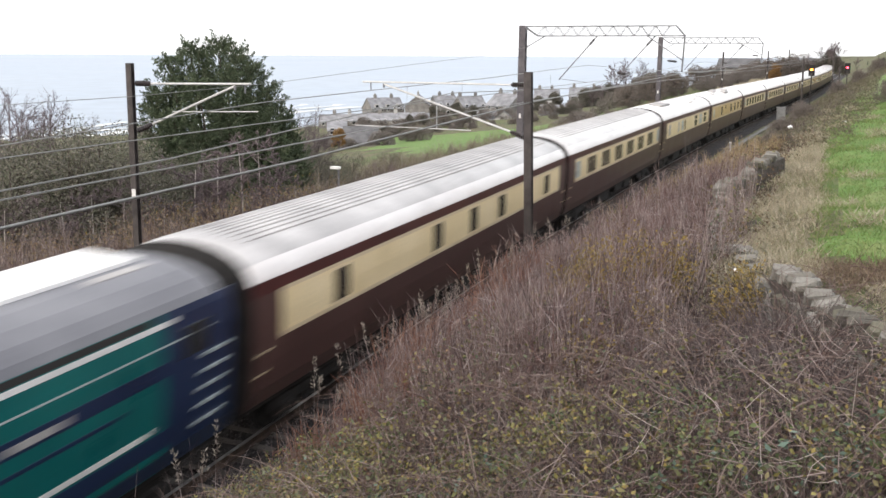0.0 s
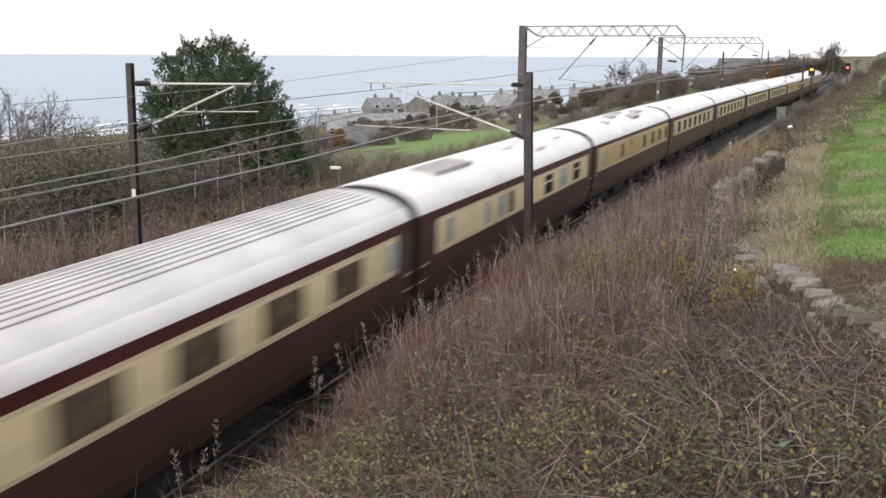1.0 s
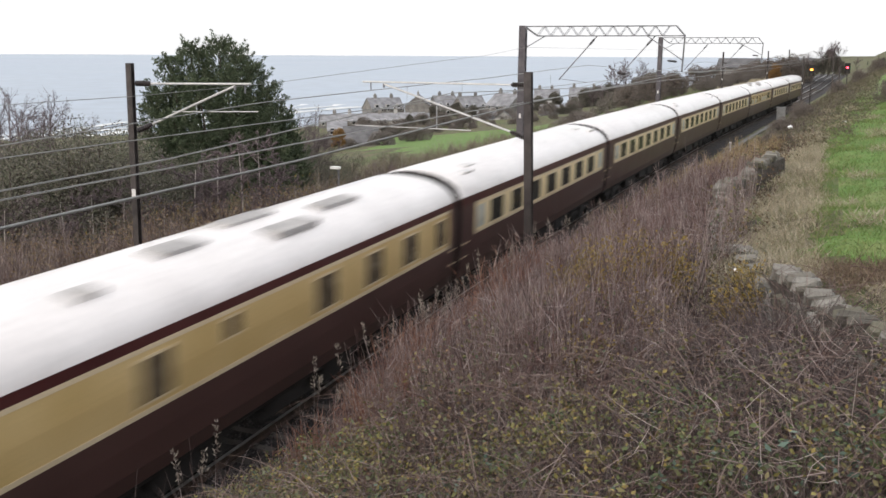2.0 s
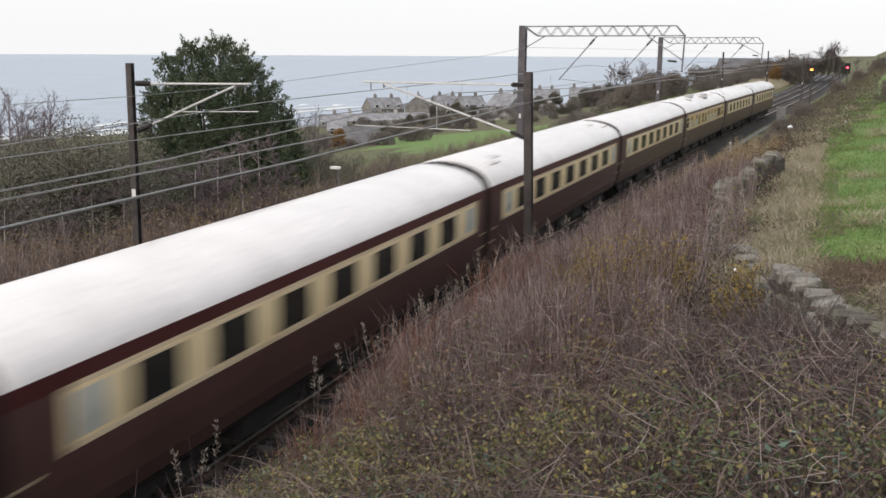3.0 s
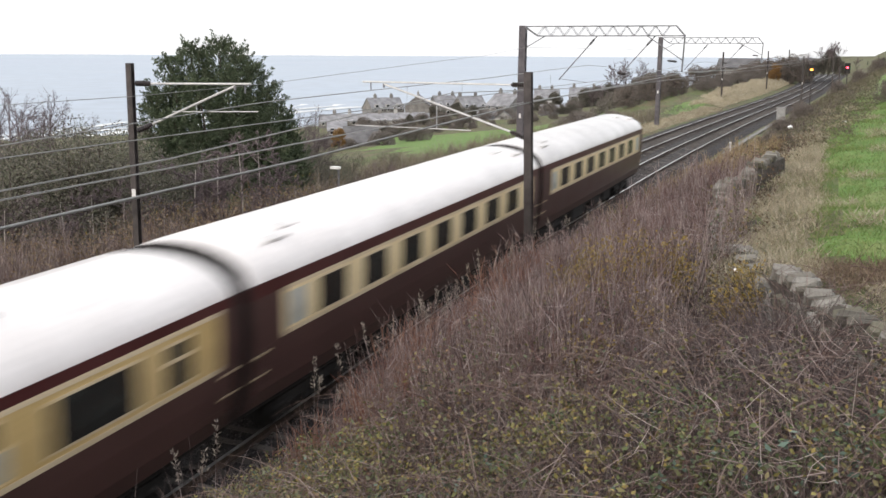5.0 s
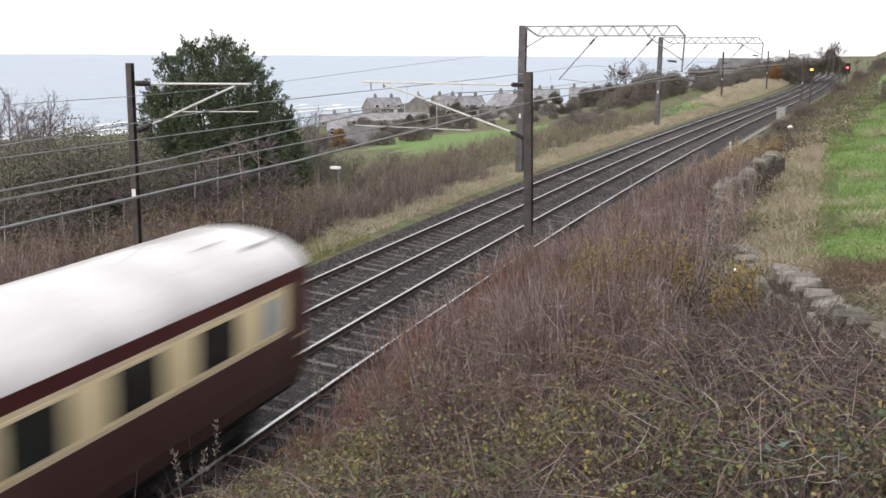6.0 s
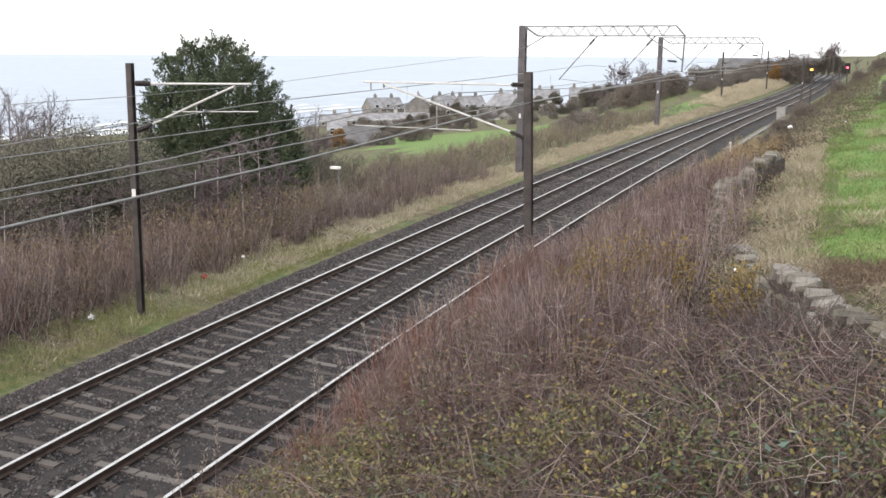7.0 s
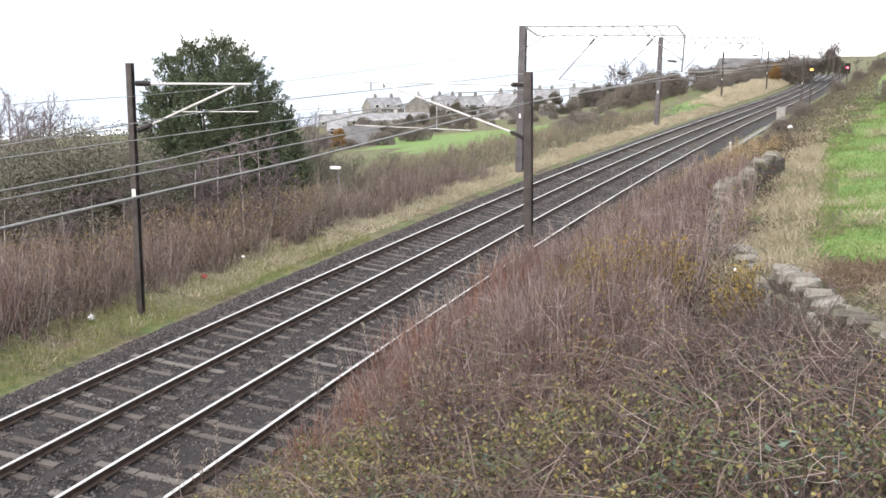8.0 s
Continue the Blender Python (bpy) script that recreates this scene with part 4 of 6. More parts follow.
def gantry(s, o, top, right, drop, material):
    """A laced mast with a truss boom out over both tracks, its drop post and two slanting hangers."""
    h_mast(s, o, top, -0.5, 0.6, "tall laced steel gantry mast beside the far track", 0.42, True, material)
    ob = thing("gantry_boom", spot(s, 0, 0), "galvanised lattice boom spanning both tracks", "gantry", "overhead line booms")
    z1, z0 = top - 0.05, top - 0.62
    for y in (-0.2, 0.2):
        bm = bmesh.new()
        rod(bm, (o + 0.2, y, z1), (right - 0.5, y, z1), 0.032, 6)
        rod(bm, (right - 0.5, y, z1), (right, y, z0), 0.032, 6)
        part("chord", bm, M_GALV, ob)
        bm = bmesh.new()
        rod(bm, (o + 1.0, y, z0), (right, y, z0), 0.032, 6)
        rod(bm, (o + 1.0, y, z0), (o + 0.2, y, z1 - 0.02), 0.03, 6)
        part("chord", bm, M_GALV, ob)
        n = int((right - 0.6 - o - 1.0) / 0.42)
        for k in range(n):
            a = o + 1.0 + 0.42 * k
            bm = bmesh.new()
            zs = (z0, z1) if k % 2 == 0 else (z1, z0)
            rod(bm, (a, y, zs[0]), (a + 0.42, y, zs[1]), 0.018, 5)
            part("lacing_bar", bm, M_GALV, ob)
    bm = bmesh.new()
    rod(bm, (o + 0.2, 0, top - 1.35), (o + 1.5, 0, z0), 0.03, 6)
    part("brace", bm, M_GALV, ob)
    bm = bmesh.new()
    rod(bm, (right, 0, z0 + 0.05), (right - 0.1, 0, drop), 0.05, 8)
    part("drop_post", bm, M_GALV, ob)
    bm = bmesh.new()
    rod(bm, (right - 2.2, 0, z0), (right - 0.12, 0, drop + 0.7), 0.03, 6)
    part("brace", bm, M_GALV, ob)
    for x in (-2.9, 0.55):
        bm = bmesh.new()
        rod(bm, (x, 0, z0), (x - 2.3, 0, z0 - 2.6), 0.035, 6)
        part("hanger", bm, M_GALV, ob, "slanting tubular hanger")
        insulator(ob, (x - 0.15, 0, z0 - 0.17), (x - 0.5, 0, z0 - 0.56))
        bm = bmesh.new()
        rod(bm, (x - 2.3, 0, z0 - 2.55), (x - 0.5, 0, z0 - 2.75), 0.015, 5)
        part("register_arm", bm, M_GALV, ob)
    insulator(ob, (right - 0.4, 0, drop + 0.6), (right - 0.95, 0, drop + 0.65))
    insulator(ob, (right - 3.9, 0, drop - 0.1), (right - 3.35, 0, drop - 0.15))


h_mast(31.0, 2.55, 6.5, -0.5, -1.2, plate=False)
cantilever(31.0, 2.55, -5.4, 6.12, 4.55, 4.75)
h_mast(25.6, -7.44, 6.75, -0.45, 0.0, "slim dark steel mast on the grass verge", 0.17)
cantilever(25.6, -7.44, 3.75, 6.2, 4.9, 5.45)
gantry(64.7, -7.6, 8.6, 2.25, 5.9, M_GANTRY)
gantry(110.9, -7.75, 8.6, 2.3, 6.2, M_GANTRY)
for s, o, top in ((168.6, -9.98, 7.2), (210.2, -8.19, 7.2), (153.0, 2.9, 6.7), (162.0, 7.0, 5.3), (250.0, -8.0, 7.0), (215.0, 3.0, 6.6)):
    h_mast(s, o, top, float(ground(s, o)) - 0.2)


def run(o, zs, r=0.015, name="overhead_wire", label="thin grey overhead wire", sag=0.0, s0=-40.0, s1=300.0, knots=None):
    """A wire at offset o; zs: heights at knots along s."""
    s = np.concatenate([np.arange(s0, 0, 4), np.arange(0, 80, 1.0), np.arange(80, s1, 4)])
    k, z = knots or ([-40, 300], zs)
    zz = np.interp(s, k, z if knots else zs)
    oo = o if np.isscalar(o) else np.interp(s, o[0], o[1])
    wire(name, at(s, oo, zz), r, M_WIRE, None, label, "wire")


spans = [-40, 4, 16, 31, 48, 64.7, 88, 110.9, 140, 168, 300]
run(2.5, None, 0.02, "earth_wire", "pale return conductor strung along the masts", knots=(spans, [5.7, 5.36, 5.38, 5.62, 5.7, 5.9, 5.7, 5.9, 5.8, 6.0, 6.0]))
run(0.0, None, 0.015, "contact_wire", "grey contact wire over the near track", knots=(spans, [5.15, 5.15, 5.15, 5.2, 5.2, 5.25, 5.2, 5.25, 5.2, 5.2, 5.2]))
run(0.05, None, 0.014, "catenary_wire", "grey catenary wire over the near track", knots=(spans, [5.9, 5.22, 5.32, 5.85, 5.45, 6.0, 5.5, 6.0, 5.5, 6.0, 6.0]))
run(-GAP, None, 0.015, "contact_wire", "grey contact wire over the far track", knots=(spans, [5.2, 5.22, 5.22, 5.2, 5.2, 5.25, 5.2, 5.25, 5.2, 5.2, 5.2]))
run(-GAP - 0.05, None, 0.014, "catenary_wire", "grey catenary wire over the far track", knots=([-40, 4, 14, 25.6, 45, 64.7, 88, 110.9, 140, 168, 300], [5.9, 5.5, 5.38, 5.75, 5.9, 6.25, 5.6, 6.2, 5.6, 6.0, 6.0]))
run(-7.3, None, 0.009, "feeder_wire", "thin dark feeder wire on the mast tops", knots=([-40, 25.6, 33.5, 57.3, 64.7, 110.9, 300], [6.0, 5.85, 5.98, 6.84, 7.3, 7.3, 6.8]))
for o, z1, z0 in ((0.0, 5.4, 5.17), (-GAP, 5.85, 5.22)):
    for s in (36, 42, 50, 56, 72, 80, 94, 102):
        wire("dropper", [at(s, o, z0), at(s, o, (z0 + z1) / 2), at(s + 0.01, o, z1)], 0.007, M_WIRE, None, "short thin dropper wire between the overhead wires", "wire")


# ---- trackside things ----
def cabinet(s, o):
    ob = thing("trackside_cabinet", spot(s, o, float(ground(s, o)) - 0.02), "pale grey steel cabinet beside the track", "cabinet")
    part("body", boxed(-0.45, 0.45, -0.35, 0.35, 0.1, 1.55, 0.02), M_CABINET, ob)
    part("door", boxed(-0.4, -0.01, -0.375, -0.35, 0.2, 1.45, 0.008), M_CABINET, ob)
    part("door", boxed(0.01, 0.4, -0.375, -0.35, 0.2, 1.45, 0.008), M_CABINET, ob)
    part("cap", boxed(-0.5, 0.5, -0.4, 0.4, 1.55, 1.62, 0.02), M_CABINET, ob)
    part("plinth", boxed(-0.48, 0.48, -0.38, 0.38, 0.0, 0.1), M_CONCRETE, ob)


cabinet(127.0, 2.9)


def low_post(s, o, h, label):
    ob = thing("marker_post", spot(s, o, float(ground(s, o)) - 0.05), label, "post")
    part("shaft", boxed(-0.05, 0.05, -0.05, 0.05, 0, h, 0.01), M_WHITE, ob)
    part("cap", boxed(-0.09, 0.09, -0.06, 0.06, h, h + 0.1, 0.02), M_WHITE, ob)


low_post(84.0, 3.0, 0.8, "short white trackside marker post")
slab = thing("cable_chamber", spot(86.5, 2.95, -0.42), "flat concrete cable chamber lid beside the track", "cable lid")
part("rim", boxed(-0.6, 0.6, -1.1, 1.1, 0, 0.22, 0.02), M_CONCRETE, slab)
part("lid", boxed(-0.5, 0.5, -1.0, 1.0, 0.22, 0.27, 0.015), M_CONCRETE, slab)


def cable_trough():
    """A run of concrete lids along the edge of the ballast."""
    ob = thing("cable_trough", pose(0, 0, 0), "pale concrete cable trough with loose lids along the ballast", "cable trough", "", "structure")
    me = bpy.data.meshes.new("lid")
    bm = boxed(-0.2, 0.2, -0.485, 0.485, 0.0, 0.16, 0.012)
    bm.to_mesh(me)
    bm.free()
    me.materials.append(M_CONCRETE)
    for k in range(76):
        lid = new("lid", me)
        lid.parent = ob
        lid.matrix_basis = spot(52.0 + k, 2.75 + 0.03 * math.sin(k * 2.1), -0.47 + 0.015 * math.sin(k * 5.3), 1.2 * math.sin(k * 3.7))


cable_trough()


def hill_fence():
    """Posts and two wires along the skyline of the hill."""
    ob = thing("field_fence", pose(0, 0, 0), "weathered post and wire fence on the hill", "fence")
    line_of = [Vector(gz(384.0, 3.5 + 3.2 * k)) for k in range(9)]
    for p in line_of:
        part("post", boxed(p.x - 0.09, p.x + 0.09, p.y - 0.09, p.y + 0.09, p.z - 0.3, p.z + 1.5, 0.02), M_STEEL, ob)
    for up in (0.7, 1.3):
        wire("fence_wire", [q + Vector((0, 0, up)) for q in line_of], 0.02, M_WIRE, ob)


hill_fence()


def signal(s, o, z, colour, label):
    ob = thing("railway_signal", spot(s, o, float(ground(s, o)) - 0.1), label, "signal", "colour light signals")
    base = float(ground(s, o)) - 0.1
    bm = bmesh.new()
    rod(bm, (0, 0, 0), (0, 0, z - base - 0.5), 0.09, 10)
    part("post", bm, M_STEEL, ob)
    part("backboard", boxed(-0.42, 0.42, 0.0, 0.12, z - base - 0.9, z - base + 0.7, 0.05), M_UNDER, ob, "black signal head")
    bm = bmesh.new()
    rod(bm, (0, -0.03, z - base), (0, 0.0, z - base), 0.15, 16)
    part("lens", bm, glow("signal_lamp", colour, 14.0), ob, "lit signal lens")
    bm = bmesh.new()
    rod(bm, (0, -0.3, z - base + 0.24), (0, 0.0, z - base + 0.24), 0.08, 8)
    part("hood", bm, M_UNDER, ob)
    return ob


signal(162.0, 3.3, 4.8, (1.0, 0.33, 0.05), "tall signal showing an amber light")
signal(181.0, 7.1, 4.84, (1.0, 0.05, 0.09), "tall signal showing a red light")


def lamp_post(p, h):
    ob = thing("street_lamp", Matrix.Translation(p), "pale street lamp standing among the scrub", "street lamp")
    bm = bmesh.new()
    rod(bm, (0, 0, -1.0), (0, 0, h), 0.06, 10, 0.045)
    part("pole", bm, M_GALV, ob)
    part("head", boxed(-0.42, 0.1, -0.12, 0.12, h - 0.02, h + 0.13, 0.05), M_WHITE, ob, "off-white lamp head")


lamp_post(Vector((-11.3, 49.5, -0.9)), 2.45)


# ---- houses of the village ----
def house(x, y, z, w, d, wall_h, roof_h, turn, stone=True, chimneys=(0.1, 0.9), floors=2, gable_front=False, label="", dormers=0):
    name = "stone_house" if stone else "rendered_house"
    ob = thing(name, pose(x, y, z, 0, 0, turn), label or ("grey sandstone house with a slate roof and chimneys" if stone else "pale rendered house with a slate roof"), "house", "village houses")
    m = M_HOUSE_STONE if stone else M_HOUSE_RENDER
    hw, hd = w / 2, d / 2
    t = 0.35
    part("wall", boxed(-hw, hw, -hd, -hd + t, -1, wall_h), m, ob)
    part("wall", boxed(-hw, hw, hd - t, hd, -1, wall_h), m, ob)
    for sg in (-1, 1):
        a, b = sorted((sg * hw, sg * (hw - t)))
        v = [(a, -hd + t, -1), (a, hd - t, -1), (a, hd - t, wall_h), (a, 0, wall_h + roof_h - 0.1), (a, -hd + t, wall_h)]
        v += [(b, q[1], q[2]) for q in v]
        f = [(0, 1, 2, 3, 4), (9, 8, 7, 6, 5)] + [(i, i + 5, (i + 1) % 5 + 5, (i + 1) % 5) for i in range(5)]
        link("gable_wall", v, f, m, ob)
    e = 0.35
    for sg in (-1, 1):
        v = [(-hw - 0.15, sg * (hd + e), wall_h - 0.3), (hw + 0.15, sg * (hd + e), wall_h - 0.3), (hw + 0.15, 0, wall_h + roof_h), (-hw - 0.15, 0, wall_h + roof_h)]
        v += [(q[0], q[1], q[2] + 0.18) for q in v]
        f = [(3, 2, 1, 0), (4, 5, 6, 7), (0, 1, 5, 4), (1, 2, 6, 5), (2, 3, 7, 6), (3, 0, 4, 7)]
        link("roof_slope", v, f, M_SLATE, ob, "grey slate roof slope")
    for c in chimneys:
        cx = -hw + c * w
        st = part("chimney", boxed(cx - 0.55, cx + 0.55, -0.35, 0.35, wall_h + roof_h - 0.9, wall_h + roof_h + 1.2, 0.04), m, ob, "stone chimney stack")
        for k in (-0.3, 0, 0.3):
            bm = bmesh.new()
            rod(bm, (cx + k, 0, wall_h + roof_h + 1.2), (cx + k, 0, wall_h + roof_h + 1.65), 0.12, 8)
            part("chimney_pot", bm, M_CONCRETE, st)
    n = max(2, int(w / 2.6))
    for fl in range(floors):
        for k in range(n):
            cx = -hw + w * (k + 0.5) / n
            zc = 1.0 + 2.7 * fl
            fr = part("window", boxed(cx - 0.55, cx + 0.55, -hd - 0.05, -hd + 0.02, zc, zc + 1.45), M_WHITE, ob, "white framed window")
            part("pane", boxed(cx - 0.45, cx + 0.45, -hd - 0.065, -hd - 0.045, zc + 0.1, zc + 1.35), M_HOUSE_GLASS, fr)
    for k in range(dormers):
        cx = -hw + w * (k + 0.5) / dormers
        dm = part("dormer", boxed(cx - 0.7, cx + 0.7, -hd + 0.2, -0.6, wall_h + 0.1, wall_h + 1.5, 0.03), M_HOUSE_RENDER, ob, "white dormer window")
        part("pane", boxed(cx - 0.5, cx + 0.5, -hd + 0.17, -hd + 0.2, wall_h + 0.45, wall_h + 1.3), M_HOUSE_GLASS, dm)
    return ob


def village():
    # bearing (tangent from the eye), range, ground height, width, depth, wall, roof, turn
    rows = [(-0.387, 390, -16.6, 13.0, 8, 4.6, 3.6, 48, True, (0.25, 0.75), 2, 3), (-0.350, 392, -15.2, 9.5, 9, 4.2, 3.6, 105, True, (0.3,), 2, 0), (-0.324, 392, -15.2, 8.5, 8, 4.4, 3.2, 40, True, (0.3, 0.9), 2, 0), (-0.298, 388, -15.4, 9.8, 8, 4.4, 3.4, 46, True, (0.1, 0.75), 2, 0), (-0.260, 330, -13.0, 10.0, 9, 5.0, 3.4, -30, True, (0.2, 0.8), 2, 0), (-0.280, 300, -13.2, 5.6, 6, 2.6, 2.2, 20, False, (), 1, 0), (-0.2625, 296, -13.0, 6.2, 6, 2.8, 2.2, 100, False, (0.3,), 1, 0), (-0.219, 290, -11.9, 5.0, 6, 3.6, 2.2, 10, False, (0.5,), 1, 0), (-0.222, 400, -13.6, 9.0, 8, 5.2, 3.0, 8, True, (0.2, 0.7), 2, 0), (-0.187, 405, -12.8, 10.5, 8, 5.0, 3.0, 8, True, (0.15, 0.85), 2, 0), (-0.163, 410, -12.0, 9.0, 8, 4.8, 2.8, 0, True, (0.5,), 2, 0)]
    for b, r, z, w, d, wh, rh, turn, stone, ch, fl, dorm in rows:
        a = math.atan(b)
        house(EYE.x + r * math.sin(a), r * math.cos(a), z, w, d, wh, rh, turn, stone, ch, fl, False, "", dorm)
    # low terrace in front, and the big grey roof before it
    for k in range(7):
        a = math.atan(-0.447 + 0.0165 * k)
        house(EYE.x + 335 * math.sin(a), 335 * math.cos(a), -15.4 + 0.12 * k, 5.2, 6, 2.2, 1.8, 22, k % 3 != 1, (0.9,), 1, False, "low terraced cottage with a pale slate roof")
    a = math.atan(-0.411)
    barn = house(EYE.x + 232 * math.sin(a), 232 * math.cos(a), -12.6, 7.5, 9, 1.5, 2.9, 24, True, (), 0, False, "long stone barn with a broad grey slate roof")
    a = math.atan(-0.437)
    house(EYE.x + 240 * math.sin(a), 240 * math.cos(a), -11.2, 4.2, 7, 2.0, 1.6, 24, True, (), 1, False, "small stone outbuilding with a slate roof")
    # far buildings on the hill
    farm = house(*gz(262, -20)[:2], float(gz(262, -20)[2]) - 0.5, 9, 7, 2.6, 1.8, -5, True, (), 1, False, "long low farm building with a dark roof")
    for c in farm.children + barn.children:
        if c.name.startswith("roof_slope"):
            c.data.materials[0] = M_DARK_SLATE


village()


# ---- plants ----
def rnd(a, b, n):
    return np.random.uniform(a, b, n)


def stem_field(name, n, s_of, o_range, h, r, material, label, lean=0.22, segs=3, twigs=0, grow=0.0, low=None, short=False):
    """A stand of dead stems with side twigs on the ground, joined as stuff."""
    m = max(1, n // 9)
    i = np.random.randint(0, m, n)
    s, o = s_of(m), rnd(*o_range, m)
    tilt, tall = np.random.normal(0, lean, (m, 2)), rnd(0.6, 1.2, m)
    tall = tall * np.array([1.0 + 0.5 * noise.noise(Vector((a * 0.28, b * 0.4, 8.0))) for a, b in zip(s, o)])
    away = 0.05 * (1 + 0.02 * s)
    s, o = s[i] + np.random.normal(0, 1, n) * away[i], o[i] + np.random.normal(0, 1, n) * away[i]
    o = o + np.where(o > 0, cess(s), 0)
    base = gz(s, o) - [0, 0, 0.05]
    hh = rnd(*h, n) * tall[i] * np.interp(s, *(low or ([0], [1])))
    if short:
        hh = hh * np.clip((o - cess(s) - 1.9) / 1.7, 0.45, 1)
        hh = hh * np.clip((s + 0.5 * (o - 9) - 8.2) / 2.4, 0.3, 1)
    tip = base + np.stack([(tilt[i, 0] + np.random.normal(0, lean * 0.5, n)) * hh, (tilt[i, 1] + np.random.normal(0, lean * 0.5, n)) * hh, hh], -1)
    bend = np.random.normal(0, 0.05, (n, 3)) * hh[:, None]
    rr = rnd(*r, n) * (1 + grow * np.clip(s - 10, 0, 300))
    out = [stalks(base, tip, bend, rr, segs)]
    for k in range(twigs):
        t = rnd(0.45, 0.97, n)
        b = base + (tip - base) * t[:, None] + bend * (4 * t * (1 - t))[:, None]
        d = np.random.normal(0, 1, (n, 3)) + [0, 0, 1.1]
        d /= np.linalg.norm(d, axis=1)[:, None]
        out.append(stalks(b, b + d * (hh * rnd(0.1, 0.3, n))[:, None], np.random.normal(0, 0.01, (n, 3)), rr * 0.6, 1))
    v, f = gather(out)
    return mesh_from(name, v, f, material, "stuff", label, "plants")


def near_far(a, b, p=1.8):
    return lambda n: a + (b - a) * np.random.rand(n) ** p


def leaf_field(name, n, s_of, o_range, zr, size, material, label, grow=0.0, long=1.4, up=0.3, patch=None):
    s, o = s_of(n), rnd(*o_range, n)
    if patch:
        keep = np.array([noise.noise(Vector((a * patch[0], b * patch[0], patch[2]))) for a, b in zip(s, o)]) > patch[1]
        s, o = s[keep], o[keep]
    n = len(s)
    o = o + np.where(o > 0, cess(s), 0)
    base = gz(s, o) + np.stack([np.zeros(n), np.zeros(n), rnd(*zr, n)], -1)
    v, f = blades(base, rnd(*size, n) * (1 + grow * np.clip(s - 10, 0, 300)), up, long)
    return mesh_from(name, v, f, material, "stuff", label, "plants")


# the bank between camera and near track
stem_field("dead_willowherb", 14500, near_far(8, 36, 1.25), (2.6, 8.8), (0.75, 1.3), (0.005, 0.0095), M_STEMS, "dense dead purple-brown willowherb stems on the bank", lean=0.17, twigs=2, grow=0.012, segs=2, low=([18, 27, 33, 36], [1.0, 0.85, 0.6, 0.5]), short=True)
stem_field("rusty_dock_stand", 3400, near_far(10, 24, 1.0), (2.7, 5.2), (0.6, 1.15), (0.006, 0.010), M_RUST_STEMS, "rust-red dead dock stems on the bank", lean=0.15, twigs=2, grow=0.012, short=True)
stem_field("grey_bramble_twigs", 9500, near_far(4.2, 22, 1.3), (4.2, 9.1), (0.35, 0.85), (0.003, 0.006), M_TWIGS, "tangled grey leafless bramble twigs", lean=0.42, twigs=2, grow=0.018, segs=2)
stem_field("corner_bramble_twigs", 4200, near_far(3.8, 11.5, 1.0), (7.4, 11.8), (0.3, 0.75), (0.0025, 0.0055), M_TWIGS, "grey bramble twigs before the old wall", lean=0.5, twigs=2, segs=2)
stem_field("wallside_thicket", 2600, near_far(8.0, 13.2, 1.0), (9.2, 10.6), (0.45, 0.9), (0.004, 0.008), M_TWIGS, "leafless thicket grown against the old wall", lean=0.5, twigs=2, grow=0.015)
stem_field("wall_foot_twigs", 1700, near_far(7.5, 11.2, 1.0), (10.2, 11.3), (0.3, 0.55), (0.003, 0.006), M_TWIGS, "bare twigs at the foot of the old wall", lean=0.6, twigs=2)
stem_field("far_bank_scrub", 8000, near_far(38, 230, 1.3), (3.2, 9.5), (0.2, 0.5), (0.008, 0.014), M_TWIGS, "brown dead scrub along the cutting", twigs=1, grow=0.008, segs=2)
stem_field("tan_reed_stand", 5600, lambda n: rnd(29.5, 43, n), (4.6, 8.4), (0.45, 0.85), (0.008, 0.013), leafy("tan_reeds", [(0.34, 0.24, 0.12), (0.47, 0.36, 0.2), (0.25, 0.17, 0.09), (0.54, 0.44, 0.29)]), "tan-orange reed stand by the old wall", lean=0.12, twigs=1, grow=0.01)
leaf_field("bramble_leaves", 24000, near_far(4.0, 10.2, 1.0), (4.0, 11.6), (0.2, 0.8), (0.02, 0.04), M_BRAMBLE, "green and yellow bramble leaves", patch=(2.2, 0.06, 3.0), grow=0.01)
leaf_field("bank_bramble_leaves", 9000, near_far(7.6, 14.0, 1.0), (3.4, 8.4), (0.3, 0.95), (0.024, 0.046), M_BRAMBLE, "green and yellow bramble leaves low on the bank", patch=(1.7, 0.12, 31.0))
leaf_field("low_bramble_leaves", 5000, near_far(9.0, 34, 1.3), (2.7, 9.6), (0.3, 0.9), (0.025, 0.045), M_BRAMBLE, "green and yellow bramble leaves in patches on the bank", patch=(0.5, 0.16, 13.0), grow=0.03)
leaf_field("bramble_leaf_litter", 16000, near_far(5, 40, 1.4), (2.8, 9.8), (0.05, 0.7), (0.022, 0.042), leafy("dry_leaves", [(0.08, 0.045, 0.03), (0.17, 0.1, 0.06), (0.06, 0.055, 0.03), (0.24, 0.17, 0.1)]), "curled dry brown leaves on the bank", grow=0.02)
leaf_field("far_bank_leaves", 42000, near_far(40, 230, 1.35), (3.2, 10.8), (0.02, 0.5), (0.03, 0.055), leafy("brown_scrub_leaves", [(0.1, 0.08, 0.055), (0.16, 0.13, 0.085), (0.09, 0.095, 0.05), (0.2, 0.16, 0.11), (0.13, 0.14, 0.07)]), "mixed brown scrub leaves along the cutting", grow=0.012)


stem_field("bleached_stems", 4200, near_far(8.5, 26, 1.1), (3.2, 9.4), (0.7, 1.25), (0.0045, 0.0085), M_PALE_STEMS, "bleached pink-grey dead stems on the bank", lean=0.15, twigs=2, grow=0.015, segs=2, short=True)


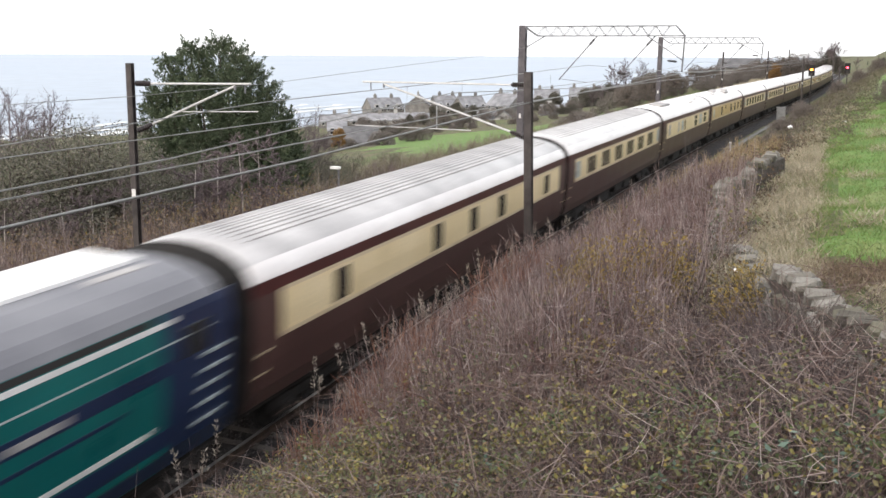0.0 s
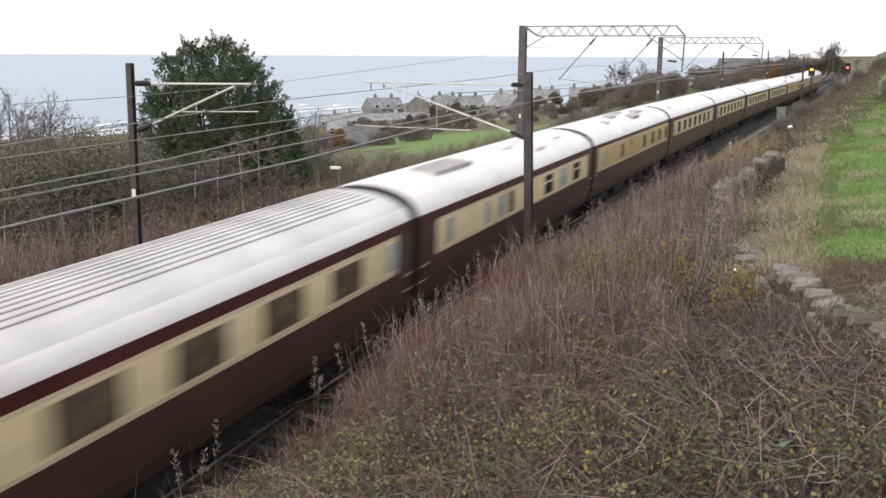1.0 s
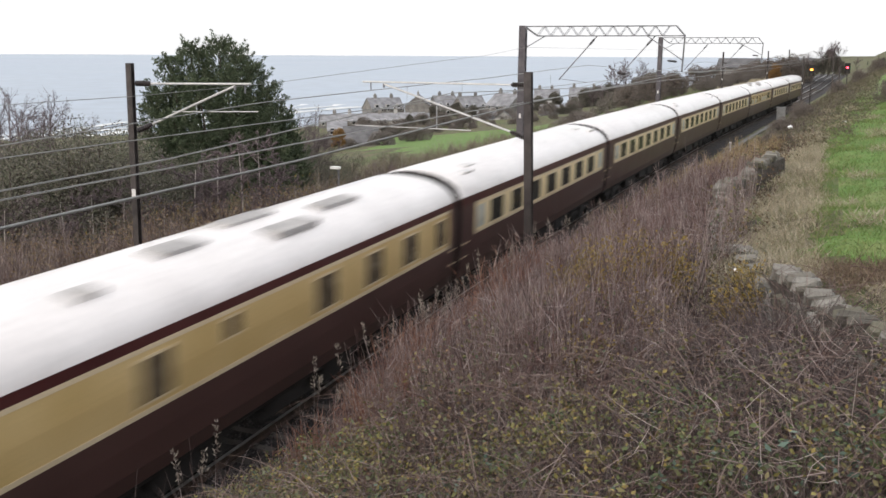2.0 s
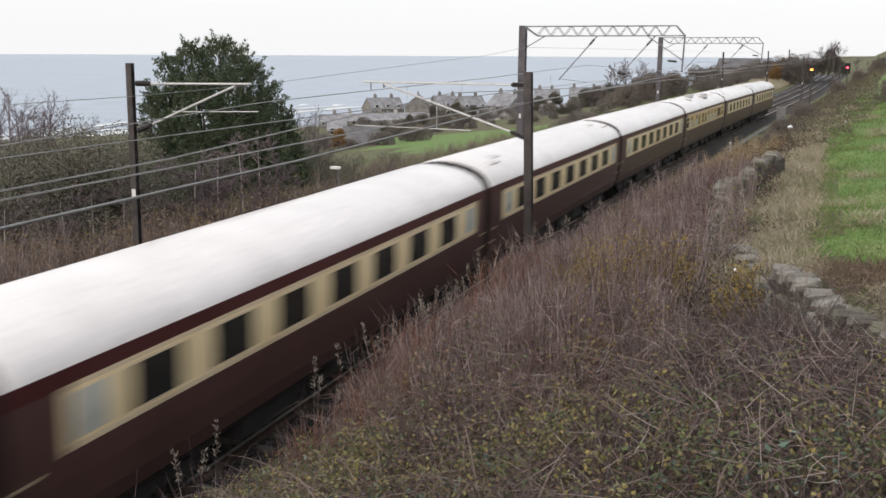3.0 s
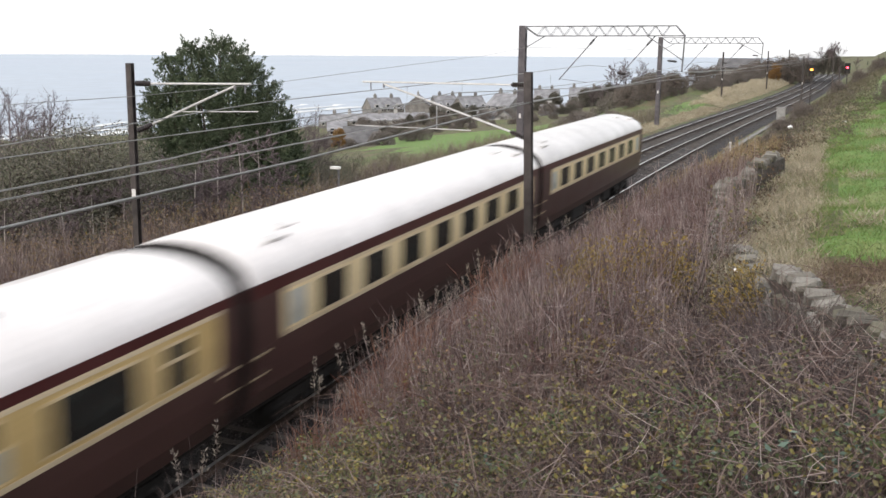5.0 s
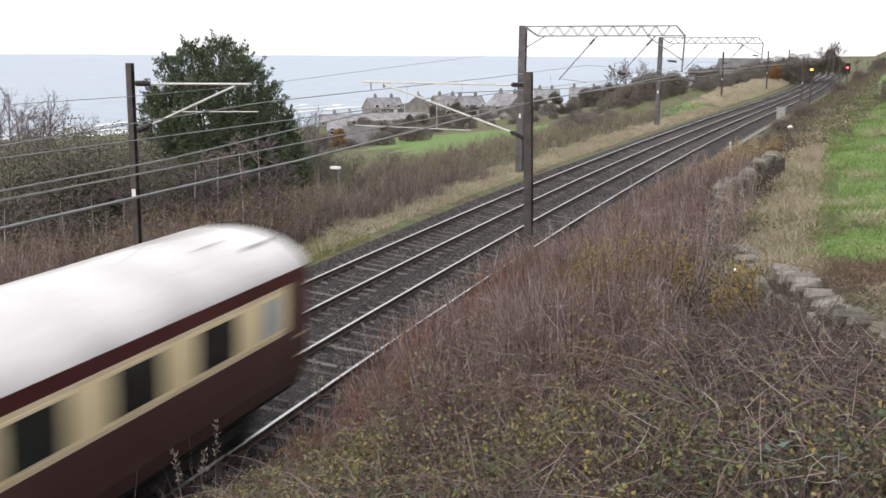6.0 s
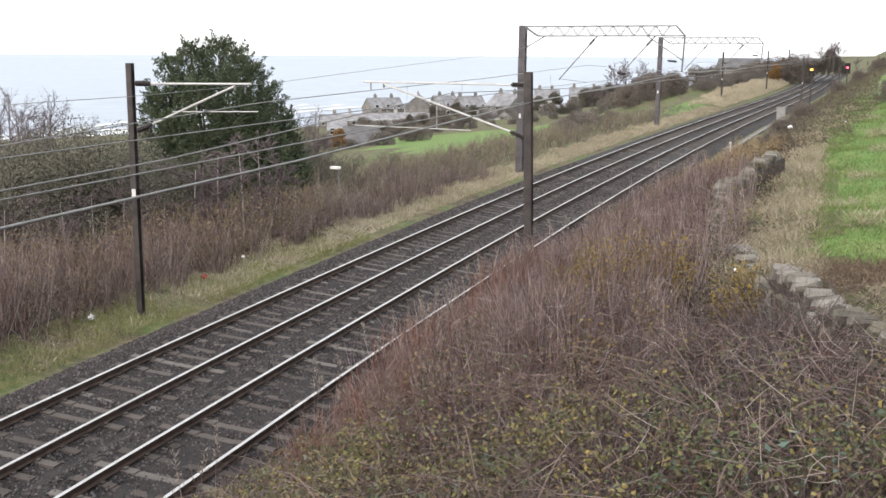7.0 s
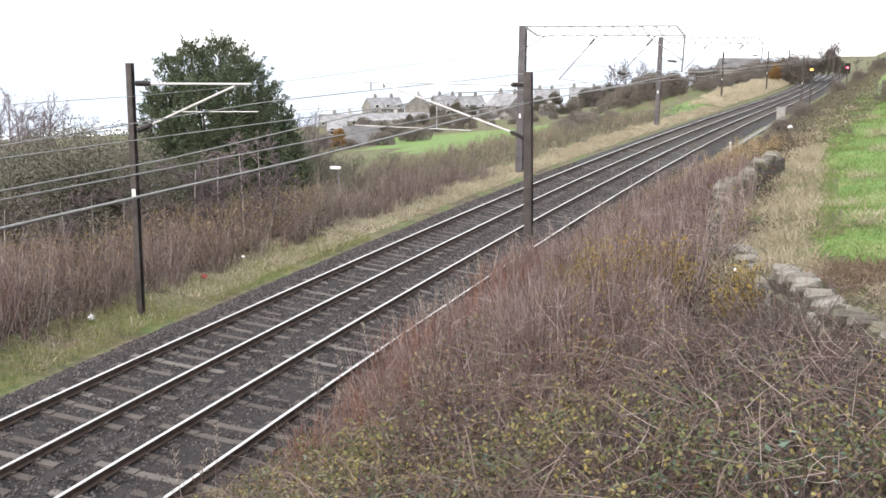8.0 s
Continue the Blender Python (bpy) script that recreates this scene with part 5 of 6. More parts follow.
def arching_canes(name, n, s_of, length, rise, r, material, label):
    """Long bramble canes that arch over and root again, with short side shoots."""
    s, o = s_of(n), rnd(4.8, 11.2, n)
    base = gz(s, o) + np.stack([np.zeros(n), np.zeros(n), rnd(0.05, 0.45, n)], -1)
    a, l = rnd(0, 6.28, n), rnd(*length, n)
    tip = base + np.stack([np.cos(a) * l, np.sin(a) * l, rnd(-0.1, 0.45, n)], -1)
    bend = np.stack([np.random.normal(0, 0.08, n), np.random.normal(0, 0.08, n), rnd(*rise, n)], -1)
    rr = rnd(*r, n)
    pairs = [stalks(base, tip, bend, rr, 10)]
    for _ in range(3):
        t = rnd(0.25, 0.9, n)
        b = base + (tip - base) * t[:, None] + bend * (4 * t * (1 - t))[:, None]
        d = np.random.normal(0, 1, (n, 3)) + [0, 0, 0.5]
        d /= np.linalg.norm(d, axis=1)[:, None]
        pairs.append(stalks(b, b + d * rnd(0.12, 0.4, n)[:, None], np.random.normal(0, 0.02, (n, 3)), rr * 0.55, 3))
    v, f = gather(pairs)
    mesh_from(name, v, f, material, "stuff", label, "plants")


arching_canes("bramble_canes", 240, near_far(6.0, 15, 1.3), (0.6, 1.7), (0.1, 0.4), (0.004, 0.007), M_CANE, "long arching bare bramble canes")
arching_canes("purple_bramble_canes", 110, near_far(6.5, 12.0, 1.0), (0.8, 2.0), (0.08, 0.36), (0.005, 0.009), M_CANE, "thick purple-brown bramble canes arching over the leaves")


def leaf_sprays(name, n, near, z, size, material, label, each=7, patch=None):
    """Sprays of bramble leaves, each a small cluster on its own shoot, in the low tangle before the stems."""
    s, o = rnd(4.6, 16.0, n), rnd(2.5, 12.0, n)
    keep = s + 0.62 * (o - 9) < near + np.random.normal(0, 0.35, n)
    if patch:
        keep &= np.array([noise.noise(Vector((a * patch[0], b * patch[0], patch[1]))) for a, b in zip(s, o)]) > patch[2]
    s, o = s[keep], o[keep]
    n = len(s)
    c = gz(s, o) + np.stack([np.zeros(n), np.zeros(n), rnd(*z, n)], -1)
    i = np.repeat(np.arange(n), each)
    q = c[i] + np.random.normal(0, 1, (len(i), 3)) * [0.055, 0.055, 0.035]
    leaf = blades(q, (rnd(*size, n)[i]) * rnd(0.7, 1.2, len(i)), 0.15, 1.45)
    me = mesh_from(name, *leaf, material, "stuff", label, "plants")
    shoot = stalks(c - np.stack([np.random.normal(0, 0.1, n), np.random.normal(0, 0.1, n), rnd(0.25, 0.5, n)], -1), c, np.random.normal(0, 0.03, (n, 3)), np.full(n, 0.004), 3)
    mesh_from(name + "_shoots", *shoot, M_CANE, "stuff", "thin shoots bearing bramble leaves", "plants")
    return me


leaf_sprays("green_bramble_sprays", 8500, 9.0, (0.2, 0.75), (0.02, 0.038), M_SPRAY_GREEN, "dark green bramble leaf sprays", patch=(0.75, 3.0, -0.02))
leaf_sprays("lime_bramble_sprays", 7500, 8.9, (0.35, 0.85), (0.022, 0.039), M_SPRAY_LIME, "yellow-green bramble leaf sprays turning in autumn", patch=(0.75, 17.0, 0.05))
leaf_sprays("blue_green_bramble_sprays", 1700, 8.8, (0.3, 0.75), (0.028, 0.045), M_SPRAY_BLUE, "blue-green pale-backed bramble leaf sprays", patch=(0.7, 41.0, 0.16))


def tangle(name, n, s_range, o_range, z, length, r, material, label):
    """Short crooked twigs lying every way in the low growth."""
    s, o = rnd(*s_range, n), rnd(*o_range, n)
    base = gz(s, o) + np.stack([np.zeros(n), np.zeros(n), rnd(*z, n)], -1)
    d = np.random.normal(0, 1, (n, 3)) * [1, 1, 0.55]
    d /= np.linalg.norm(d, axis=1)[:, None]
    v, f = stalks(base, base + d * rnd(*length, n)[:, None], np.random.normal(0, 0.05, (n, 3)), rnd(*r, n), 4)
    mesh_from(name, v, f, material, "stuff", label, "plants")


tangle("bramble_tangle", 1900, (6.0, 11.0), (5.0, 11.4), (0.15, 0.75), (0.2, 0.6), (0.0025, 0.005), M_PALE_STEMS, "tangle of pale crooked bramble twigs")
tangle("dark_bramble_tangle", 3000, (6.0, 14.0), (4.0, 11.2), (0.1, 0.7), (0.2, 0.7), (0.003, 0.006), M_CANE, "tangle of dark bramble twigs")


def leafy_shrub(s, o, w, h, n, material, size, label, name="autumn_shrub"):
    """A shrub: thin stems out of one root and a loose crown of single leaves."""
    ob = thing(name, Matrix.Translation(Vector(gz(s, o))), label, "shrub", "shrubs on the bank")
    k = 26
    a = rnd(0, 6.28, k)
    rad = w * rnd(0.2, 0.95, k)
    tip = np.stack([np.cos(a) * rad, np.sin(a) * rad, h * rnd(0.6, 1.0, k)], -1)
    v, f = stalks(np.zeros((k, 3)) + [0, 0, -0.1], tip, np.random.normal(0, 0.08 * h, (k, 3)), rnd(0.006, 0.011, k), 4)
    mesh_from("stem", v, f, M_TWIGS, parent=ob)
    t = rnd(0.45, 1.05, n)[:, None]
    c = tip[np.random.randint(0, k, n)] * t + np.random.normal(0, 0.12 * w, (n, 3))
    v, f = blades(c, rnd(*size, n))
    mesh_from("crown", v, f, material, parent=ob, label="")
    return ob


for s, o, w, h, n in ((13.6, 9.75, 0.26, 1.3, 620), (13.2, 9.5, 0.22, 1.2, 320), (15.0, 7.9, 0.36, 1.5, 560), (14.6, 8.4, 0.32, 1.45, 520), (15.8, 7.2, 0.34, 1.5, 480), (15.4, 7.55, 0.28, 1.4, 320), (14.0, 8.9, 0.28, 1.3, 380), (12.8, 7.9, 0.3, 1.05, 160), (11.0, 8.3, 0.4, 0.9, 140), (14.2, 7.3, 0.3, 1.2, 160), (12.3, 8.8, 0.3, 1.0, 140)):
    leafy_shrub(s, o, w, h, int(1.9 * n), M_YELLOW, (0.018, 0.036), "small yellow-leaved autumn shrub on the bank")
leafy_shrub(42.0, 4.1, 0.35, 1.1, 90, M_YELLOW, (0.05, 0.09), "slender yellow-leaved sapling by the track")


def plumes():
    """Pale feathery grass heads by the track."""
    spots = [(9.5, 2.2), (10.2, 2.5), (20.5, 2.5), (21.2, 2.7), (22.0, 2.6), (25.2, 2.8), (26.0, 2.6), (27.0, 3.0), (28.4, 2.7), (29.6, 3.0), (30.3, 2.8), (33.0, 3.1), (23.4, 2.7), (24.4, 3.2)]
    spots += [(12.6, 2.8), (11.8, 2.9), (12.2, 2.7), (15.5, 2.9), (15.2, 3.0), (20.6, 2.8), (22.2, 2.8), (23.6, 3.0), (18.6, 2.9), (18.2, 3.0)]
    spots += [(float(s), float(o)) for s, o in zip(rnd(13, 38, 44), rnd(2.4, 3.9, 44))]
    pairs, heads = [], []
    for i, (s, o) in enumerate(spots):
        b = gz(s, o)
        h = rnd(1.5, 2.05, 1)[0] if i < 24 else rnd(0.95, 1.7, 1)[0]
        tip = b + np.array([rnd(-0.3, 0.3, 1)[0], rnd(-0.3, 0.3, 1)[0], h])
        pairs.append(stalks(b[None], tip[None], np.zeros((1, 3)), np.array([0.006]), 3))
        k = 46
        t = rnd(rnd(0.74, 0.86, 1)[0], 1.04, k)[:, None]
        c = b + (tip - b) * t + np.random.normal(0, 0.02, (k, 3))
        heads.append(blades(c, rnd(0.014, 0.028, k), 1.4, 3.0))
    v, f = gather(pairs)
    mesh_from("plume_stalks", v, f, M_STEMS, "stuff", "stalks of pale feathery grasses by the track", "plants")
    v, f = gather(heads)
    mesh_from("grass_plumes", v, f, M_PLUME, "stuff", "pale feathery grass heads by the track", "plants")


plumes()


def grass(name, n, s_of, o_range, size, material, label, grow=0.008, up=1.2, clump=None, long=15.0):
    s, o = s_of(n), rnd(*o_range, n)
    if clump:
        keep = np.array([noise.noise(Vector((a * clump[0], b * clump[0], clump[2]))) for a, b in zip(s, o)]) > clump[1]
        s, o = s[keep], o[keep]
    n = len(s)
    k = rnd(*size, n) * (1 + grow * np.clip(s - 10, 0, 300))
    v, f = blades(gz(s, o) - [0, 0, 0.02], k, up, long)
    return mesh_from(name, v, f, material, "stuff", label, "grass")


grass("verge_grass", 40000, near_far(12, 40, 1.1), (-8.9, -6.5), (0.006, 0.013), M_VERGE, "green grass verge beside the far track", clump=(0.6, -0.3, 1.0))
grass("verge_straw", 44000, near_far(14, 150, 1.2), (-9.3, -6.7), (0.008, 0.019), M_STRAW, "straw-coloured dead grass on the verge", clump=(0.45, -0.1, 7.0))
grass("wallside_green", 20000, near_far(12.5, 60, 1.3), (9.4, 11.6), (0.006, 0.012), M_GRASS, "green grass among the straw by the old wall", up=0.8, grow=0.004)
grass("field_grass", 95000, near_far(16.6, 80, 1.4), (10.55, 19.0), (0.006, 0.012), M_GRASS, "short bright green field grass")
grass("wallside_straw", 34000, near_far(15.5, 44, 1.1), (9.2, 10.7), (0.007, 0.016), M_STRAW, "long dead straw grass by the old wall", up=0.7, clump=(0.9, -0.28, 2.0), grow=0.006)
grass("wall_top_straw", 14000, near_far(13.5, 30, 1.0), (8.3, 10.4), (0.008, 0.018), M_STRAW, "dead straw grass round the tumbled wall", up=0.9, clump=(0.8, -0.1, 21.0))


def tussocks(name, spots, blades_each, size, material, label):
    """Rounded tufts of long dead grass."""
    pairs = []
    for q, w in spots:
        n = int(blades_each * w)
        base = gz(*q) + np.stack([np.random.normal(0, 0.16 * w, n), np.random.normal(0, 0.16 * w, n), rnd(-0.02, 0.12 * w, n)], -1)
        pairs.append(blades(base, rnd(*size, n) * w * (1 + 0.008 * q[0]), 0.75, 16.0))
    v, f = gather(pairs)
    mesh_from(name, v, f, material, "stuff", label, "grass")


TUFTS = [((float(a), float(b)), float(c)) for a, b, c in zip(17.5 + 45 * rnd(0, 1, 40) ** 1.4, 10.9 + 4.5 * rnd(0, 1, 40) ** 1.2, rnd(0.6, 1.5, 40))]
tussocks("field_tussocks", TUFTS, 130, (0.006, 0.012), M_STRAW, "straw-coloured tussocks in the field")
EDGE = [((float(a), float(b)), float(c)) for a, b, c in zip(13 + 60 * rnd(0, 1, 90) ** 1.3, np.random.normal(10.25, 0.28, 90), rnd(0.6, 1.3, 90))]
tussocks("field_edge_tussocks", EDGE, 150, (0.006, 0.012), M_STRAW, "bleached straw tussocks along the field edge")
BROWN = [((float(a), float(b)), float(c)) for a, b, c in zip(rnd(14.9, 16.8, 44), rnd(10.75, 13.0, 44), rnd(0.8, 1.3, 44))]
tussocks("brown_tussocks", BROWN, 180, (0.006, 0.012), leafy("brown_dead_grass", [(0.16, 0.11, 0.075), (0.26, 0.19, 0.13), (0.11, 0.08, 0.055)]), "brown dead grass tufts below the field")
FRONT_TUFTS = [((float(a), float(b)), float(c)) for a, b, c in zip(rnd(11.6, 14.8, 34), rnd(11.35, 13.2, 34), rnd(0.8, 1.3, 34))]
tussocks("wallside_tussocks", FRONT_TUFTS, 170, (0.006, 0.012), M_STRAW, "pale straw tussocks behind the old wall")
grass("hill_straw", 36000, near_far(155, 250, 1.0), (-12.5, -7.6), (0.024, 0.04), M_BLEACHED, "pale dry grass on the far bank", grow=0.004, long=10.0)
grass("pale_verge_band", 70000, near_far(28, 150, 1.2), (-9.4, -6.9), (0.016, 0.028), M_BLEACHED, "pale bleached grass band behind the verge", up=0.8, grow=0.004, long=8.0)

# scrub on the seaward side
LOW = ([28, 37, 48, 62], [1.25, 0.7, 0.7, 0.75])
stem_field("seaward_scrub_stems", 11000, near_far(15, 62, 1.2), (-19, -8.2), (0.9, 1.9), (0.007, 0.013), M_SEA_TWIGS, "brown leafless scrub stems beyond the far track", twigs=2, grow=0.01, low=LOW, segs=2)
stem_field("seaward_pale_stems", 4500, near_far(15, 60, 1.2), (-15, -8.2), (0.8, 1.6), (0.007, 0.013), M_STEMS, "pink-brown dead stems beyond the far track", twigs=1, grow=0.006, low=LOW)
stem_field("seaward_tan_scrub", 13000, near_far(34, 125, 1.25), (-26, -9.4), (0.6, 1.75), (0.009, 0.016), leafy("tan_grey_scrub", [(0.2, 0.16, 0.12), (0.32, 0.27, 0.21), (0.4, 0.35, 0.28), (0.24, 0.22, 0.12), (0.17, 0.12, 0.1)]), "tan and grey dead scrub on the seaward slope", twigs=2, grow=0.008, segs=2)
leaf_field("seaward_olive_leaves", 16000, near_far(48, 125, 1.1), (-30, -11), (0.05, 1.0), (0.03, 0.06), leafy("olive_slope_leaves", [(0.2, 0.22, 0.09), (0.28, 0.3, 0.12), (0.16, 0.18, 0.08), (0.3, 0.27, 0.15)]), "olive-green leaves on the seaward slope", grow=0.006, patch=(0.12, -0.05, 5.0))
leaf_field("seaward_russet_leaves", 50000, near_far(15, 40, 1.1), (-20, -8.4), (0.1, 2.0), (0.02, 0.042), M_RUSSET, "russet and brown bramble leaves beyond the far track", grow=0.01)
leaf_field("seaward_low_leaves", 26000, near_far(15, 42, 1.1), (-13, -8.0), (0.0, 1.0), (0.02, 0.042), leafy("grey_brown_scrub_leaves", [(0.15, 0.1, 0.075), (0.24, 0.17, 0.13), (0.12, 0.1, 0.07), (0.3, 0.22, 0.17)]), "grey-brown leaves low in the scrub", grow=0.01)
leaf_field("seaward_yellow_leaves", 5000, near_far(15, 46, 1.2), (-18, -9.2), (0.6, 2.1), (0.035, 0.055), M_YELLOW, "yellow leaves scattered in the scrub", grow=0.01, patch=(0.6, 0.0, 9.0))
leaf_field("seaward_scrub_leaves", 26000, near_far(42, 150, 1.2), (-24, -9.0), (0.05, 0.9), (0.035, 0.06), M_SCRUB, "brown and olive scrub leaves beyond the far track", grow=0.006)


def bare_tree(name, h, spread, seed, label, first=0.25, material=None, twig=0.006, forks=(11, 6, 5, 5)):
    """A leafless tree: tapered trunk, limbs, branches and fine twigs."""
    rs = np.random.RandomState(seed)
    ob = thing(name, pose(0, 0, -50), label, "tree", "bare trees")
    base, tip = np.zeros((1, 3)) + [0, 0, -0.4], np.array([[rs.normal(0, 0.04) * h, rs.normal(0, 0.04) * h, h * 0.72]])
    r = np.array([h * 0.014])
    v, f = stalks(base, tip, rs.normal(0, 0.02 * h, (1, 3)), r, 5)
    mesh_from("trunk", v, f, material or M_BARK, parent=ob)
    pairs = []
    for level, (k, ratio) in enumerate(zip(forks, (0.52, 0.55, 0.55, 0.6))):
        n = len(base)
        i = np.repeat(np.arange(n), k)
        t = rs.uniform(first if level == 0 else 0.3, 1.0, n * k)
        b = base[i] + (tip - base)[i] * t[:, None]
        d = (tip - base)[i]
        ln = np.linalg.norm(d, axis=1)
        d = d / ln[:, None] + rs.normal(0, 0.62 * spread, (n * k, 3)) + [0, 0, 0.12]
        d /= np.linalg.norm(d, axis=1)[:, None]
        base, tip = b, b + d * (ln * ratio * rs.uniform(0.6, 1.15, n * k) * (1.15 - 0.45 * t))[:, None]
        r = np.maximum(r[i] * 0.42, twig)
        pairs.append(stalks(base, tip, rs.normal(0, 0.03, (len(b), 3)) * ln[:, None] * ratio, r, 3 if level < 2 else 2))
    v, f = gather(pairs)
    mesh_from("crown", v, f, M_BARE, parent=ob, label="bare twiggy crown")
    return ob


def clump_tree(name, w, h, lobes, leaves, size, material, seed, label, category="tree", cone=0.0, up=0.5, group="trees and bushes"):
    """A leafy crown of many clumps of single leaves round limbs, uneven in outline."""
    rs = np.random.RandomState(seed)
    ob = thing(name, pose(0, 0, -50), label, category, group)
    t = rs.uniform(0.08, 1.0, lobes)
    a = rs.uniform(0, 6.28, lobes)
    env = np.sqrt(np.clip(1 - (2 * t - 0.75) ** 2 / 1.6, 0.05, 1)) * (1 - cone * t)
    rad = w * env * rs.uniform(0.35, 1.0, lobes)
    c = np.stack([np.cos(a) * rad, np.sin(a) * rad, h * t * 0.93], -1)
    v, f = gather([stalks(np.array([[0, 0, -0.5]]), np.array([[0, 0, h * 0.9]]), np.zeros((1, 3)), np.array([h * 0.022]), 5), stalks(np.stack([0 * t, 0 * t, c[:, 2] * 0.6], -1), c, rs.normal(0, 0.05, (lobes, 3)), np.full(lobes, h * 0.006), 3)])
    mesh_from("trunk", v, f, M_BARK, parent=ob)
    i = np.repeat(np.arange(lobes), leaves)
    n = len(i)
    g = rs.normal(0, 1, (n, 3))
    g /= np.linalg.norm(g, axis=1)[:, None]
    q = (w * 0.24 * rs.uniform(0.6, 1.25, lobes))[i][:, None] * rs.uniform(0.45, 1.1, n)[:, None] ** 0.5 * g * [1, 1, 1.15]
    keep = (c[i] + q)[:, 2] > -0.3
    v, f = blades((c[i] + q)[keep], rs.uniform(*size, keep.sum()), up, 1.8)
    mesh_from("crown", v, f, material, parent=ob)
    return ob


def place(proto, spots):
    """Put a built thing at the first spot and copies at the others; spots: x, y, z, turn, scale."""
    for k, (x, y, z, turn, sc) in enumerate(spots):
        m = Matrix.Translation((x, y, z)) @ Matrix.Rotation(radians(turn), 4, "Z") @ Matrix.Scale(sc, 4)
        if k == 0:
            first = m
        else:
            copy_thing(proto, m)
    proto.matrix_basis = first


def on(s, o, turn=0.0, sc=1.0, dz=0.0):
    p = gz(s, o)
    return (float(p[0]), float(p[1]), float(p[2]) + dz, turn, sc)


def bearing(b, r, z=None, turn=0.0, sc=1.0):
    """A spot at tangent b from the track's axis and range r from the eye; on the ground where z is not given."""
    a = math.atan(b)
    x, y = EYE.x + r * math.sin(a), r * math.cos(a)
    if z is None:
        s = y
        for _ in range(12):
            c, h = at(s, 0, 0), float(heading(s))
            s += (x - c[0]) * math.sin(h) + (y - c[1]) * math.cos(h)
        c, h = at(s, 0, 0), float(heading(s))
        z = float(gz(s, (x - c[0]) * math.cos(h) - (y - c[1]) * math.sin(h))[2]) - 0.1
    return (x, y, z, turn, sc)


def cypress_tree(label):
    """A many-leadered cypress: a stem and a feathery column of upswept sprays for each leader."""
    rs = np.random.RandomState(11)
    ob = thing("cypress_tree", pose(0, 0, -50), label, "tree", "trees and bushes")
    # leaders: sideways, depth, height, radius
    leaders = [(-0.2, 0.0, 9.95, 1.35), (-1.7, 0.4, 9.6, 1.3), (0.7, -0.6, 9.3, 1.2), (1.45, 0.3, 8.7, 1.2), (2.3, -0.3, 7.4, 1.1), (3.0, 0.2, 6.0, 0.95), (3.4, -0.4, 4.2, 0.85), (-2.8, -0.2, 8.9, 1.2), (-3.5, 0.3, 7.0, 1.1), (0.2, -1.3, 8.2, 1.3), (-1.3, -1.4, 7.8, 1.3), (1.7, -1.3, 6.3, 1.2), (2.7, -1.2, 4.4, 1.0), (-2.6, -1.3, 6.0, 1.2), (0.3, -1.8, 4.6, 1.4)]
    stems, pos, way = [], [], []
    for x, y, h, r in leaders:
        stems.append(stalks(np.array([[0.35 * x, 0.35 * y, -0.6]]), np.array([[x, y, h * 0.95]]), np.zeros((1, 3)), np.array([0.16]), 5))
        m = int(26 * h)
        t = rs.uniform(0.04, 1.0, m) ** 0.85
        a = rs.uniform(0, 6.28, m)
        rad = r * np.clip((1.02 - t) * 2.6, 0.04, 1) ** 0.8 * rs.uniform(0.15, 1.1, m) ** 0.6
        out = np.stack([np.cos(a), np.sin(a), np.zeros(m)], -1)
        root = np.stack([np.full(m, x), np.full(m, y), h * t - 0.25], -1) + out * rad[:, None]
        d = out * rs.uniform(0.35, 0.9, m)[:, None] + [0, 0, 0.75] + rs.normal(0, 0.22, (m, 3))
        d /= np.linalg.norm(d, axis=1)[:, None]
        k = 58
        i = np.repeat(np.arange(m), k)
        u = rs.uniform(0, 1, m * k)
        ln = rs.uniform(0.45, 0.95, m)[i]
        pos.append(root[i] + d[i] * (u * ln)[:, None] + rs.normal(0, 1, (m * k, 3)) * (0.17 * (1.05 - u))[:, None])
        way.append(d[i] + rs.normal(0, 0.35, (m * k, 3)))
    mesh_from("trunk", *gather(stems), M_BARK, parent=ob)
    pos, way = np.concatenate(pos), np.concatenate(way)
    keep = pos[:, 2] > -0.2
    mesh_from("crown", *blades(pos[keep], rs.uniform(0.05, 0.078, keep.sum()), 0.3, 2.4, way[keep]), M_CONIFER, parent=ob, label="feathery upswept dark green crown")
    return ob


place(cypress_tree("large dark green cypress tree with several feathery tops"), [bearing(-0.563, 58, -1.9, 29.4, 1.0)])
olive = clump_tree("scrub_bush", 1.9, 3.2, 90, 150, (0.02, 0.042), M_SCRUB, 21, "olive-brown autumn bush in the hedge", "bush")
place(olive, [bearing(-0.84, 40, None, 0, 1.5), bearing(-0.8, 43, None, 70, 1.75), bearing(-0.76, 41, None, 130, 1.65), bearing(-0.72, 43, None, 20, 1.8), bearing(-0.695, 43, None, 200, 1.35), bearing(-0.665, 46, None, 80, 1.25), bearing(-0.635, 49, None, 160, 1.1), bearing(-0.87, 45, None, 250, 1.8), bearing(-0.74, 48, None, 300, 2.0), bearing(-0.7, 49, None, 40, 1.7), bearing(-0.59, 50, None, 140, 1.3), bearing(-0.48, 62, None, 10, 1.1), bearing(-0.45, 66, None, 95, 0.95), bearing(-0.44, 58, None, 33, 0.7), bearing(-0.42, 75, None, 180, 0.9), bearing(-0.38, 85, None, 250, 0.8)])
russet = clump_tree("russet_bush", 1.7, 2.6, 70, 120, (0.05, 0.09), M_DULL, 22, "russet-brown autumn bush in the scrub", "bush")
